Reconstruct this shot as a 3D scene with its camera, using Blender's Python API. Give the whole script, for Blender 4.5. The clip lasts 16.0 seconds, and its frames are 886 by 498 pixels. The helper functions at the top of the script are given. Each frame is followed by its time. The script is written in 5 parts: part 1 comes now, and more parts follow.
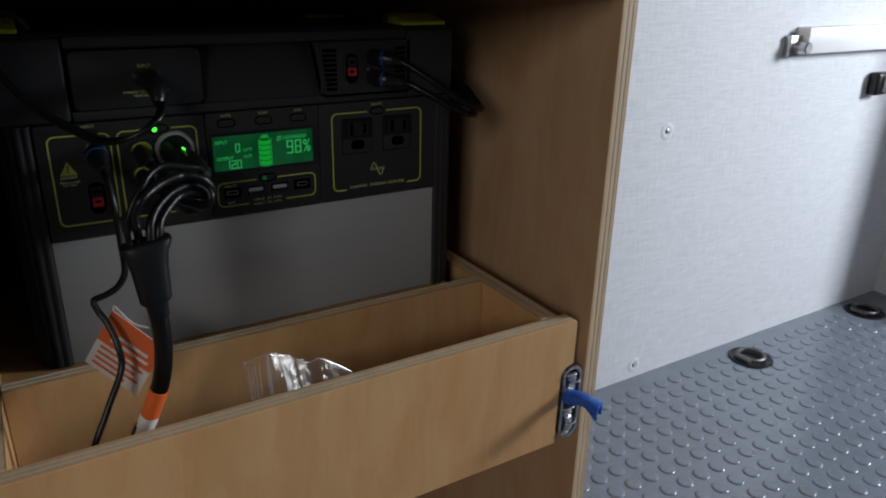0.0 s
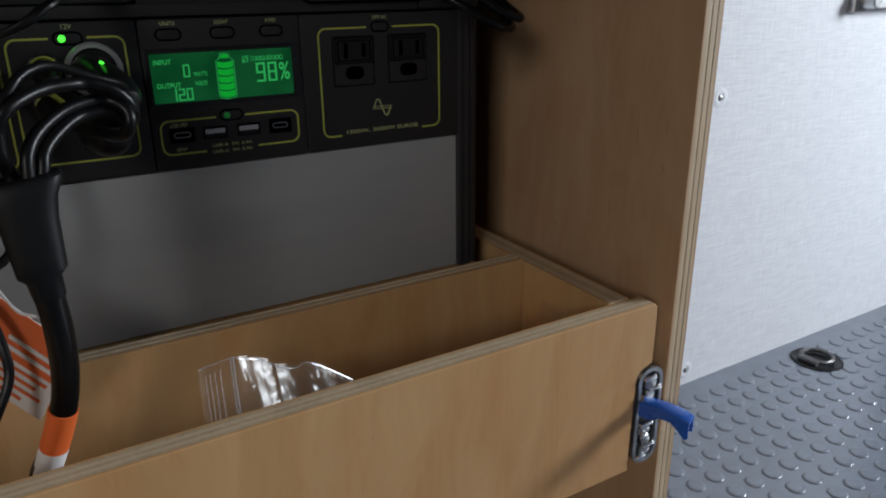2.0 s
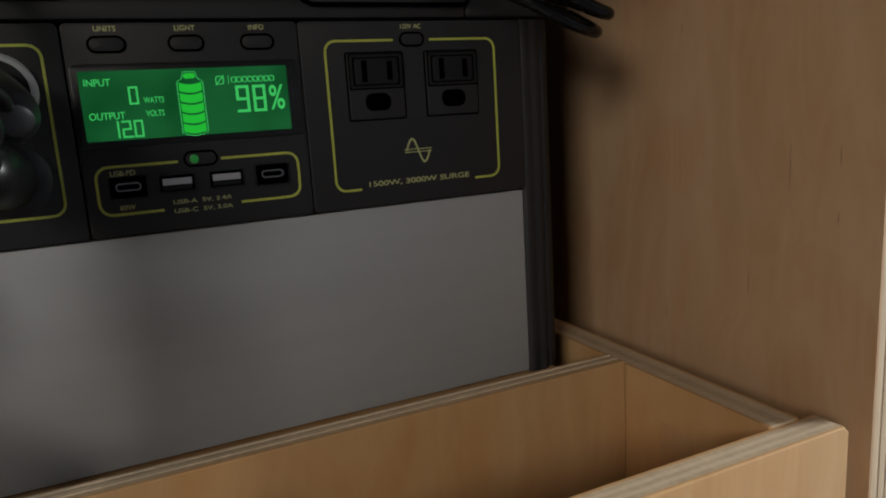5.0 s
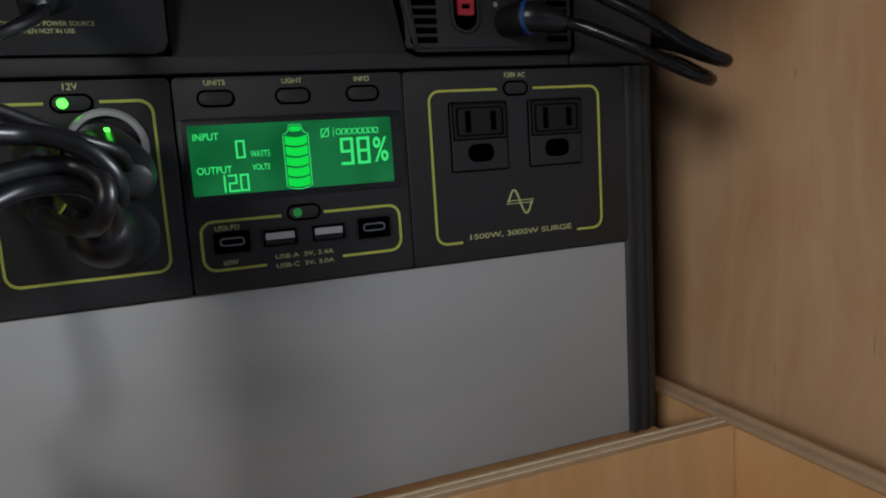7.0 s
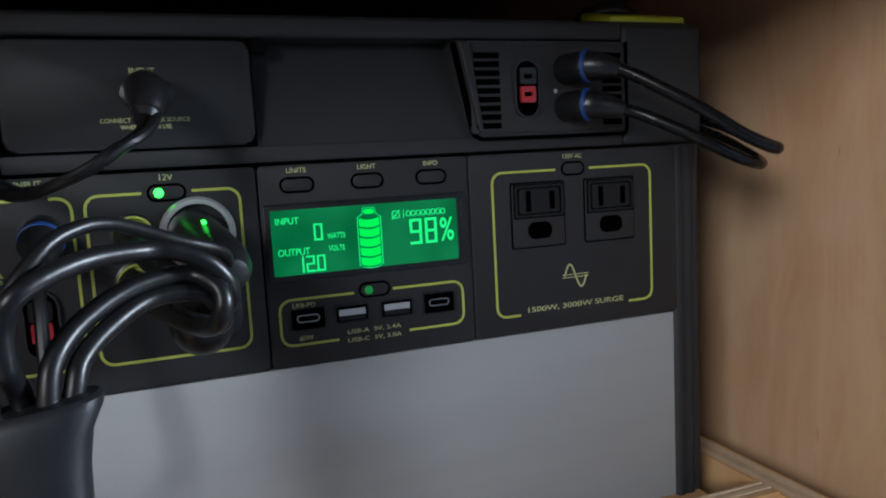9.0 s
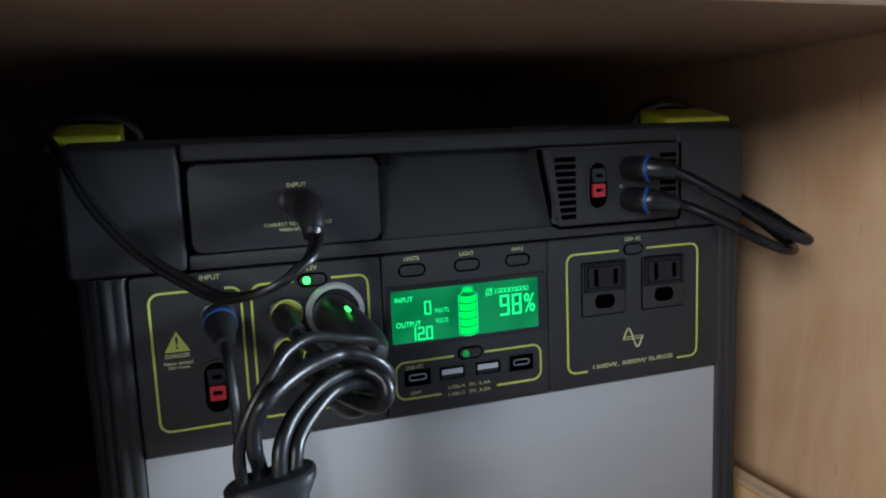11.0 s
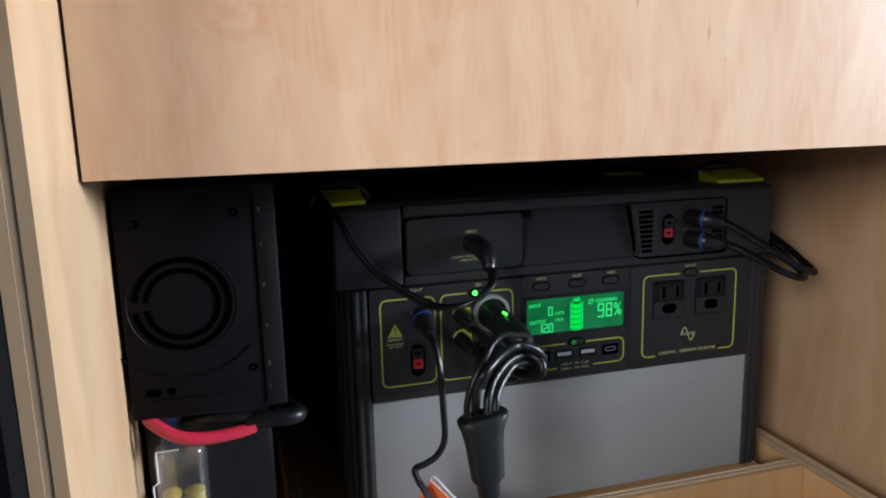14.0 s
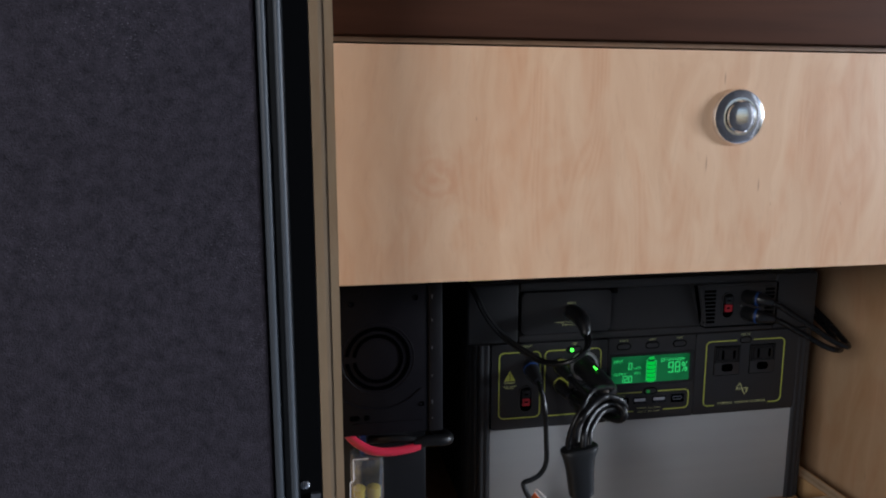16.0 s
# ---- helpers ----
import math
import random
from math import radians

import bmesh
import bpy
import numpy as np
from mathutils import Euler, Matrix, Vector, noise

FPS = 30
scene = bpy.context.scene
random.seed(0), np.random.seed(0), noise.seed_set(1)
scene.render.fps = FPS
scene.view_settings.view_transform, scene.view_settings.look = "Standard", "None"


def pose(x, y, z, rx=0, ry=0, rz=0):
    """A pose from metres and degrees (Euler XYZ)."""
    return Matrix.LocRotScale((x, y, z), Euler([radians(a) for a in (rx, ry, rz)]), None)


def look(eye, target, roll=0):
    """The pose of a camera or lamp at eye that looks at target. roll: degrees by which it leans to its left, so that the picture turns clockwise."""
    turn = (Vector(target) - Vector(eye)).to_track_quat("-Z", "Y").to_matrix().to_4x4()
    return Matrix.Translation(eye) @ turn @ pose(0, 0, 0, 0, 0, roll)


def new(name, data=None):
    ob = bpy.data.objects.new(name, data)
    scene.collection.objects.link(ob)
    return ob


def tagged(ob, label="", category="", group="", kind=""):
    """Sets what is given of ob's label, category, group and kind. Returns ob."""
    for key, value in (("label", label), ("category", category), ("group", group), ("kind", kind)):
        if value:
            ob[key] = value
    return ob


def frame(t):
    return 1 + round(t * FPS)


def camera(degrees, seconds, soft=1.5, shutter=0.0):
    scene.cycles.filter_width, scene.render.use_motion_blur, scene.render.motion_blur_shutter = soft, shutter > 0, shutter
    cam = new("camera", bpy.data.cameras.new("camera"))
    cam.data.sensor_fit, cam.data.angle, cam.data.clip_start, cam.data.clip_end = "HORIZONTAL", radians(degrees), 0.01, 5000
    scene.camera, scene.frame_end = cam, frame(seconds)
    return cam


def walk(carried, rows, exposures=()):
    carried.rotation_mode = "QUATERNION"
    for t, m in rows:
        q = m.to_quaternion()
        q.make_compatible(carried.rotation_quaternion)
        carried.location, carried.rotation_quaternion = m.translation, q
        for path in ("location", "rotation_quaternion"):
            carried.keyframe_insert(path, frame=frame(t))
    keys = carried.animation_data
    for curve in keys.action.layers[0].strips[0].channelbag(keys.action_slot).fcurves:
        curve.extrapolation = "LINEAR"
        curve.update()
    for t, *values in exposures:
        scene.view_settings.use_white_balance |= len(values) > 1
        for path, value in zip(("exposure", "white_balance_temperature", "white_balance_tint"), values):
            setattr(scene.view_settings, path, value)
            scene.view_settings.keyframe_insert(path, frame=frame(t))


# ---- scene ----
cam = camera(63.12, 16.0, soft=2.0)
PATH = [
    (0, (-0.01637, -0.58442, 0.30455), (0.9698, 0.9981, -0.4188), 1.29),
    (0.5, (0.00167, -0.55473, 0.28214), (0.9732, 1.0630, -0.3805), 1.99),
    (1, (0.01939, -0.51629, 0.25558), (0.9893, 1.1022, -0.4076), 1.80),
    (1.5, (0.03676, -0.48247, 0.22888), (1.0019, 1.1360, -0.4411), 0.56),
    (2, (0.05272, -0.45404, 0.21053), (1.0102, 1.1616, -0.4773), -0.62),
    (2.5, (0.07050, -0.42520, 0.19610), (1.0202, 1.1902, -0.5028), -0.78),
    (3, (0.09300, -0.39825, 0.18591), (1.0369, 1.2326, -0.4845), -0.89),
    (5.5, (0.12927, -0.32320, 0.14991), (0.9223, 1.4825, -0.1824), -3.89),
    (6, (0.12143, -0.31346, 0.15761), (0.8850, 1.5101, -0.1453), -3.84),
    (6.5, (0.11749, -0.31014, 0.16059), (0.8534, 1.5266, -0.1303), -3.61),
    (7, (0.11218, -0.30951, 0.16251), (0.8300, 1.5338, -0.1326), -3.63),
    (7.5, (0.10589, -0.30861, 0.16205), (0.8008, 1.5468, -0.1114), -3.64),
    (8, (0.10138, -0.30928, 0.17165), (0.7925, 1.5458, -0.1132), -3.28),
    (8.5, (0.09671, -0.31065, 0.18342), (0.7913, 1.5452, -0.0871), -3.14),
    (9, (0.08759, -0.31312, 0.19181), (0.7791, 1.5480, -0.0492), -3.09),
    (9.5, (0.07768, -0.32161, 0.20191), (0.7434, 1.5496, -0.0336), -2.80),
    (10, (0.06288, -0.33023, 0.21414), (0.7248, 1.5408, -0.0334), -2.69),
    (12.5, (-0.01909, -0.43084, 0.29102), (0.5834, 1.4471, -0.0412), -1.82),
    (13, (-0.04061, -0.45771, 0.29591), (0.5521, 1.4197, -0.0561), -1.75),
    (13.5, (-0.05947, -0.48542, 0.30874), (0.5054, 1.3963, -0.0657), -1.68),
    (14, (-0.08598, -0.51148, 0.32121), (0.4511, 1.3791, -0.0493), -1.46),
    (14.5, (-0.10522, -0.54137, 0.33775), (0.3775, 1.3620, -0.0417), -1.37),
    (15, (-0.12526, -0.57351, 0.36577), (0.3203, 1.3422, 0.0028), -1.17),
    (15.5, (-0.14850, -0.61450, 0.38950), (0.2550, 1.3129, 0.0398), -0.60),
    (16, (-0.16788, -0.65548, 0.40585), (0.1910, 1.2824, 0.0654), -0.02),
]
EXPOSURES = [(0.0, -0.88, 6500, 10), (1.0, -0.82, 6500, 10), (3.0, -0.62, 6500, 10), (5.3, -0.02, 7000, 10), (6.5, 0.4, 6600, 10), (7.5, 0.62, 6200, 9), (9.0, 0.9, 5800, 8), (10.0, 1.2, 5700, 8),
             (12.5, 1.36, 5900, 9), (13.5, 1.0, 6000, 10), (14.5, 0.52, 6100, 11), (15.2, 0.26, 6100, 12), (16.0, 0.06, 6100, 12)]
walk(cam, [(t, look(eye, target, roll)) for t, eye, target, roll in PATH], EXPOSURES)

# ---- daylight: the rear door window and a side window behind the viewer ----
world = bpy.data.worlds.new("sky")
scene.world = world
world.use_nodes = True
wn = world.node_tree.nodes
sky = wn.new("ShaderNodeTexSky")
sky.sky_type, sky.sun_disc, sky.sun_elevation, sky.sun_rotation = "NISHITA", False, radians(40), radians(200)
wn["Background"].inputs[1].default_value = 0.08
world.node_tree.links.new(sky.outputs[0], wn["Background"].inputs[0])


def area(name, eye, target, w, h, power, colour):
    d = bpy.data.lights.new(name, "AREA")
    d.shape, d.size, d.size_y, d.energy, d.color = "RECTANGLE", w, h, power, colour
    ob = new(name, d)
    ob.matrix_world = look(eye, target)
    return ob


area("rear_door_daylight", (2.55, -0.87, 0.68), (0.6, -0.45, 0.15), 0.46, 0.48, 104.0, (0.86, 0.93, 1.0))
area("side_window_daylight", (-1.20, -1.53, 0.80), (0.3, 0.0, 0.15), 0.60, 0.58, 18.5, (1.0, 0.97, 0.93))

# ---- materials ----


def rgba(c):
    return (c[0], c[1], c[2], 1.0)


def material(name, colour, rough=0.5, metal=0.0, spec=0.5, var=0.12, scale=60.0, bump=0.05, bscale=400.0, stretch=(1, 1, 1), coat=0.0):
    """A surface with two scales of colour variation, roughness variation and a fine relief."""
    m = bpy.data.materials.new(name)
    m.use_nodes = True
    nt = m.node_tree
    n, l = nt.nodes, nt.links
    b = n["Principled BSDF"]
    b.inputs["Metallic"].default_value = metal
    b.inputs["Specular IOR Level"].default_value = spec
    b.inputs["Coat Weight"].default_value = coat
    tc = n.new("ShaderNodeTexCoord")
    mp = n.new("ShaderNodeMapping")
    mp.inputs["Scale"].default_value = stretch
    l.new(tc.outputs["Object"], mp.inputs[0])
    big, fine = n.new("ShaderNodeTexNoise"), n.new("ShaderNodeTexNoise")
    big.inputs["Scale"].default_value, big.inputs["Detail"].default_value = scale * 0.2, 3
    fine.inputs["Scale"].default_value, fine.inputs["Detail"].default_value = scale, 4
    for t in (big, fine):
        l.new(mp.outputs[0], t.inputs["Vector"])
    mix = n.new("ShaderNodeMath")
    mix.operation = "ADD"
    l.new(big.outputs[0], mix.inputs[0])
    l.new(fine.outputs[0], mix.inputs[1])
    ramp = n.new("ShaderNodeMapRange")
    ramp.inputs["From Min"].default_value, ramp.inputs["From Max"].default_value = 0.6, 1.4
    l.new(mix.outputs[0], ramp.inputs[0])
    cm = n.new("ShaderNodeMix")
    cm.data_type = "RGBA"
    cm.inputs[6].default_value = rgba([c * (1 - var) for c in colour])
    cm.inputs[7].default_value = rgba([min(1, c * (1 + var)) for c in colour])
    l.new(ramp.outputs[0], cm.inputs[0])
    l.new(cm.outputs[2], b.inputs["Base Color"])
    rr = n.new("ShaderNodeMapRange")
    rr.inputs["To Min"].default_value, rr.inputs["To Max"].default_value = max(0.02, rough - 0.06), min(1, rough + 0.06)
    l.new(fine.outputs[0], rr.inputs[0])
    l.new(rr.outputs[0], b.inputs["Roughness"])
    if bump:
        bn = n.new("ShaderNodeTexNoise")
        bn.inputs["Scale"].default_value, bn.inputs["Detail"].default_value = bscale, 3
        l.new(mp.outputs[0], bn.inputs["Vector"])
        bu = n.new("ShaderNodeBump")
        bu.inputs["Strength"].default_value, bu.inputs["Distance"].default_value = bump, 0.002
        l.new(bn.outputs[0], bu.inputs["Height"])
        l.new(bu.outputs[0], b.inputs["Normal"])
    return m


def maple(name, light, dark, knot=None, rough=0.42, blush=(0.95, 0.84, 0.78), streaks=(), contrast=(0.3, 0.68), flecks=(), ring=0.55):
    """Rotary-cut maple veneer: wavy vertical figure, fine pores and a few short dark flecks."""
    m = bpy.data.materials.new(name)
    m.use_nodes = True
    n, l = m.node_tree.nodes, m.node_tree.links
    b = n["Principled BSDF"]
    tc = n.new("ShaderNodeTexCoord")
    warp = n.new("ShaderNodeTexNoise")
    warp.inputs["Scale"].default_value, warp.inputs["Detail"].default_value = 9.0, 2
    l.new(tc.outputs["Object"], warp.inputs["Vector"])
    off = n.new("ShaderNodeVectorMath")
    off.operation = "MULTIPLY_ADD"
    off.inputs[1].default_value = (0.05, 0.05, 0.05)
    l.new(warp.outputs["Color"], off.inputs[0])
    l.new(tc.outputs["Object"], off.inputs[2])
    mp = n.new("ShaderNodeMapping")
    mp.inputs["Scale"].default_value = (1.0, 1.0, 0.12)
    l.new(off.outputs[0], mp.inputs[0])
    figure, pores, cloud = (n.new("ShaderNodeTexNoise") for _ in range(3))
    figure.inputs["Scale"].default_value, figure.inputs["Detail"].default_value, figure.inputs["Distortion"].default_value = 42.0, 5, 0.8
    pores.inputs["Scale"].default_value, pores.inputs["Detail"].default_value = 420.0, 2
    cloud.inputs["Scale"].default_value, cloud.inputs["Detail"].default_value = 7.0, 2
    l.new(mp.outputs[0], figure.inputs["Vector"])
    l.new(mp.outputs[0], pores.inputs["Vector"])
    l.new(tc.outputs["Object"], cloud.inputs["Vector"])
    ramp = n.new("ShaderNodeValToRGB")
    ramp.color_ramp.elements[0].position, ramp.color_ramp.elements[1].position = contrast
    ramp.color_ramp.elements[0].color, ramp.color_ramp.elements[1].color = rgba(dark), rgba(light)
    l.new(figure.outputs[0], ramp.inputs[0])
    tint = n.new("ShaderNodeMix")
    tint.data_type, tint.blend_type = "RGBA", "MULTIPLY"
    tint.inputs[7].default_value = (0.98, 0.86, 0.74, 1)
    l.new(cloud.outputs[0], tint.inputs[0])
    l.new(ramp.outputs[0], tint.inputs[6])
    flame = n.new("ShaderNodeTexNoise")
    flame.inputs["Scale"].default_value, flame.inputs["Detail"].default_value, flame.inputs["Distortion"].default_value = 15.0, 3, 1.6
    fmp = n.new("ShaderNodeMapping")
    fmp.inputs["Scale"].default_value = (1.0, 1.0, 0.42)
    l.new(tc.outputs["Object"], fmp.inputs[0])
    l.new(fmp.outputs[0], flame.inputs["Vector"])
    frange = n.new("ShaderNodeMapRange")
    frange.inputs["From Min"].default_value, frange.inputs["From Max"].default_value = 0.47, 0.6
    frange.inputs["To Max"].default_value = 0.45
    l.new(flame.outputs[0], frange.inputs[0])
    ftint = n.new("ShaderNodeMix")
    ftint.data_type, ftint.blend_type = "RGBA", "MULTIPLY"
    ftint.inputs[7].default_value = rgba(blush)
    l.new(frange.outputs[0], ftint.inputs[0])
    l.new(tint.outputs[2], ftint.inputs[6])
    tint = ftint
    # thin growth-ring contours of the rotary cut
    rings = n.new("ShaderNodeTexNoise")
    rings.inputs["Scale"].default_value, rings.inputs["Detail"].default_value, rings.inputs["Roughness"].default_value = 9.0, 2, 0.5
    rmp = n.new("ShaderNodeMapping")
    rmp.inputs["Scale"].default_value = (2.0, 2.0, 0.3)
    rmp.inputs["Location"].default_value = (3.0, 1.0, 5.0)
    l.new(tc.outputs["Object"], rmp.inputs[0])
    l.new(rmp.outputs[0], rings.inputs["Vector"])
    saw = n.new("ShaderNodeMath")
    saw.operation = "PINGPONG"
    saw.inputs[1].default_value = 0.021
    l.new(rings.outputs[0], saw.inputs[0])
    thin = n.new("ShaderNodeMapRange")
    thin.inputs["From Min"].default_value, thin.inputs["From Max"].default_value = 0.004, 0.021
    thin.inputs["To Max"].default_value = ring
    l.new(saw.outputs[0], thin.inputs[0])
    patch = n.new("ShaderNodeMath")
    patch.operation = "MULTIPLY"
    l.new(thin.outputs[0], patch.inputs[0])
    l.new(frange.outputs[0], patch.inputs[1])
    cont = n.new("ShaderNodeMix")
    cont.data_type, cont.blend_type = "RGBA", "MULTIPLY"
    cont.inputs[7].default_value = (0.9, 0.76, 0.64, 1)
    l.new(patch.outputs[0], cont.inputs[0])
    l.new(tint.outputs[2], cont.inputs[6])
    tint = cont
    fleck = n.new("ShaderNodeMapRange")
    fleck.inputs["From Min"].default_value, fleck.inputs["From Max"].default_value = 0.3, 0.42
    fleck.inputs["To Min"].default_value, fleck.inputs["To Max"].default_value = 0.07, 0.0
    l.new(pores.outputs[0], fleck.inputs[0])
    fm = n.new("ShaderNodeMix")
    fm.data_type = "RGBA"
    fm.inputs[7].default_value = rgba([c * 0.5 for c in dark])
    l.new(fleck.outputs[0], fm.inputs[0])
    l.new(tint.outputs[2], fm.inputs[6])
    last = fm.outputs[2]
    # sparse mineral streaks
    streak = n.new("ShaderNodeTexVoronoi")
    smp = n.new("ShaderNodeMapping")
    smp.inputs["Scale"].default_value = (11.0, 11.0, 2.2)
    l.new(tc.outputs["Object"], smp.inputs[0])
    l.new(smp.outputs[0], streak.inputs["Vector"])
    sr = n.new("ShaderNodeMapRange")
    sr.inputs["From Min"].default_value, sr.inputs["From Max"].default_value = 0.008, 0.022
    sr.inputs["To Min"].default_value, sr.inputs["To Max"].default_value = 0.55, 0.0
    l.new(streak.outputs["Distance"], sr.inputs[0])
    sx = n.new("ShaderNodeMix")
    sx.data_type = "RGBA"
    sx.inputs[7].default_value = (0.16, 0.07, 0.03, 1)
    l.new(sr.outputs[0], sx.inputs[0])
    l.new(last, sx.inputs[6])
    last = sx.outputs[2]
    if knot:
        # a swirl of figure round one small knot
        dv = n.new("ShaderNodeVectorMath")
        dv.operation = "DISTANCE"
        dv.inputs[1].default_value = knot
        l.new(off.outputs[0], dv.inputs[0])
        wave = n.new("ShaderNodeMath")
        wave.operation = "SINE"
        mul = n.new("ShaderNodeMath")
        mul.operation = "MULTIPLY"
        mul.inputs[1].default_value = 560.0
        warpd = n.new("ShaderNodeMath")
        warpd.operation = "MULTIPLY_ADD"
        warpd.inputs[1].default_value = 0.022
        knotted = n.new("ShaderNodeTexNoise")
        knotted.inputs["Scale"].default_value, knotted.inputs["Detail"].default_value = 75.0, 3
        l.new(tc.outputs["Object"], knotted.inputs["Vector"])
        l.new(knotted.outputs[0], warpd.inputs[0])
        l.new(dv.outputs["Value"], warpd.inputs[2])
        l.new(warpd.outputs[0], mul.inputs[0])
        l.new(mul.outputs[0], wave.inputs[0])
        fall = n.new("ShaderNodeMapRange")
        fall.inputs["From Min"].default_value, fall.inputs["From Max"].default_value = 0.004, 0.028
        fall.inputs["To Min"].default_value, fall.inputs["To Max"].default_value = 0.6, 0.0
        l.new(dv.outputs["Value"], fall.inputs[0])
        wm = n.new("ShaderNodeMapRange")
        wm.inputs["From Min"].default_value, wm.inputs["To Min"].default_value, wm.inputs["To Max"].default_value = -1.0, 0.25, 1.0
        l.new(wave.outputs[0], wm.inputs[0])
        fac = n.new("ShaderNodeMath")
        fac.operation = "MULTIPLY"
        l.new(fall.outputs[0], fac.inputs[0])
        l.new(wm.outputs[0], fac.inputs[1])
        km = n.new("ShaderNodeMix")
        km.data_type = "RGBA"
        km.inputs[7].default_value = (0.5, 0.23, 0.12, 1)
        l.new(fac.outputs[0], km.inputs[0])
        l.new(last, km.inputs[6])
        last = km.outputs[2]
    marks = [((q, 0.0, z), (1 / 0.0007, 0.0, 1 / h)) for q, z, h in streaks] + [((0.0, q, z), (0.0, 1 / 0.0005, 1 / h)) for q, z, h in flecks]
    for centre, stretch_ in marks:
        sub = n.new("ShaderNodeVectorMath")
        sub.operation = "SUBTRACT"
        sub.inputs[1].default_value = centre
        l.new(tc.outputs["Object"], sub.inputs[0])
        squash = n.new("ShaderNodeVectorMath")
        squash.operation = "MULTIPLY"
        squash.inputs[1].default_value = stretch_
        l.new(sub.outputs[0], squash.inputs[0])
        size = n.new("ShaderNodeVectorMath")
        size.operation = "LENGTH"
        l.new(squash.outputs[0], size.inputs[0])
        soft_ = n.new("ShaderNodeMapRange")
        soft_.inputs["From Min"].default_value, soft_.inputs["From Max"].default_value = 0.3, 1.0
        soft_.inputs["To Min"].default_value, soft_.inputs["To Max"].default_value = 0.5, 0.0
        l.new(size.outputs["Value"], soft_.inputs[0])
        dk = n.new("ShaderNodeMix")
        dk.data_type = "RGBA"
        dk.inputs[7].default_value = (0.1, 0.05, 0.025, 1)
        l.new(soft_.outputs[0], dk.inputs[0])
        l.new(last, dk.inputs[6])
        last = dk.outputs[2]
    l.new(last, b.inputs["Base Color"])
    b.inputs["Roughness"].default_value = rough
    b.inputs["Specular IOR Level"].default_value = 0.4
    bu = n.new("ShaderNodeBump")
    bu.inputs["Strength"].default_value, bu.inputs["Distance"].default_value = 0.06, 0.001
    l.new(pores.outputs[0], bu.inputs["Height"])
    l.new(bu.outputs[0], b.inputs["Normal"])
    return m


def fabric(name, light, dark, pitch):
    """Woven wall lining: crossing threads with slubs."""
    m = bpy.data.materials.new(name)
    m.use_nodes = True
    n, l = m.node_tree.nodes, m.node_tree.links
    b = n["Principled BSDF"]
    tc = n.new("ShaderNodeTexCoord")
    outs = []
    for sc in ((pitch, pitch, pitch * 0.06), (pitch * 0.06, pitch * 0.06, pitch)):
        mp = n.new("ShaderNodeMapping")
        mp.inputs["Scale"].default_value = sc
        l.new(tc.outputs["Object"], mp.inputs[0])
        t = n.new("ShaderNodeTexNoise")
        t.inputs["Scale"].default_value, t.inputs["Detail"].default_value = 1.0, 3
        l.new(mp.outputs[0], t.inputs["Vector"])
        outs.append(t.outputs[0])
    add = n.new("ShaderNodeMath")
    add.operation = "ADD"
    l.new(outs[0], add.inputs[0])
    l.new(outs[1], add.inputs[1])
    mr = n.new("ShaderNodeMapRange")
    mr.inputs["From Min"].default_value, mr.inputs["From Max"].default_value = 0.7, 1.3
    l.new(add.outputs[0], mr.inputs[0])
    cm = n.new("ShaderNodeMix")
    cm.data_type = "RGBA"
    cm.inputs[6].default_value, cm.inputs[7].default_value = rgba(dark), rgba(light)
    l.new(mr.outputs[0], cm.inputs[0])
    l.new(cm.outputs[2], b.inputs["Base Color"])
    b.inputs["Roughness"].default_value = 0.75
    bu = n.new("ShaderNodeBump")
    bu.inputs["Strength"].default_value, bu.inputs["Distance"].default_value = 0.16, 0.001
    l.new(mr.outputs[0], bu.inputs["Height"])
    l.new(bu.outputs[0], b.inputs["Normal"])
    return m


def glow(name, colour, strength, base=(0.01, 0.02, 0.01)):
    m = bpy.data.materials.new(name)
    m.use_nodes = True
    b = m.node_tree.nodes["Principled BSDF"]
    b.inputs["Base Color"].default_value = rgba(base)
    b.inputs["Emission Color"].default_value = rgba(colour)
    b.inputs["Emission Strength"].default_value = strength
    b.inputs["Roughness"].default_value = 0.3
    b.inputs["Specular IOR Level"].default_value = 0.2
    return m


def clear(name, rough, colour=(1, 1, 1), haze_share=0.09, gloss=(0.16, 0.6)):
    m = bpy.data.materials.new(name)
    m.use_nodes = True
    n, l = m.node_tree.nodes, m.node_tree.links
    out = n["Material Output"]
    n.remove(n["Principled BSDF"])
    tr, gl, mx, fr = n.new("ShaderNodeBsdfTransparent"), n.new("ShaderNodeBsdfGlossy"), n.new("ShaderNodeMixShader"), n.new("ShaderNodeLayerWeight")
    tr.inputs[0].default_value = rgba([0.86 * c for c in colour])
    gl.inputs["Roughness"].default_value = rough
    fr.inputs[0].default_value = 0.35
    pw = n.new("ShaderNodeMapRange")
    pw.inputs["To Min"].default_value, pw.inputs["To Max"].default_value = gloss
    l.new(fr.outputs["Facing"], pw.inputs[0])
    l.new(pw.outputs[0], mx.inputs[0])
    l.new(tr.outputs[0], mx.inputs[1])
    l.new(gl.outputs[0], mx.inputs[2])
    haze, mh = n.new("ShaderNodeBsdfDiffuse"), n.new("ShaderNodeMixShader")
    mh.inputs[0].default_value = haze_share
    l.new(mx.outputs[0], mh.inputs[1])
    l.new(haze.outputs[0], mh.inputs[2])
    l.new(mh.outputs[0], out.inputs[0])
    return m


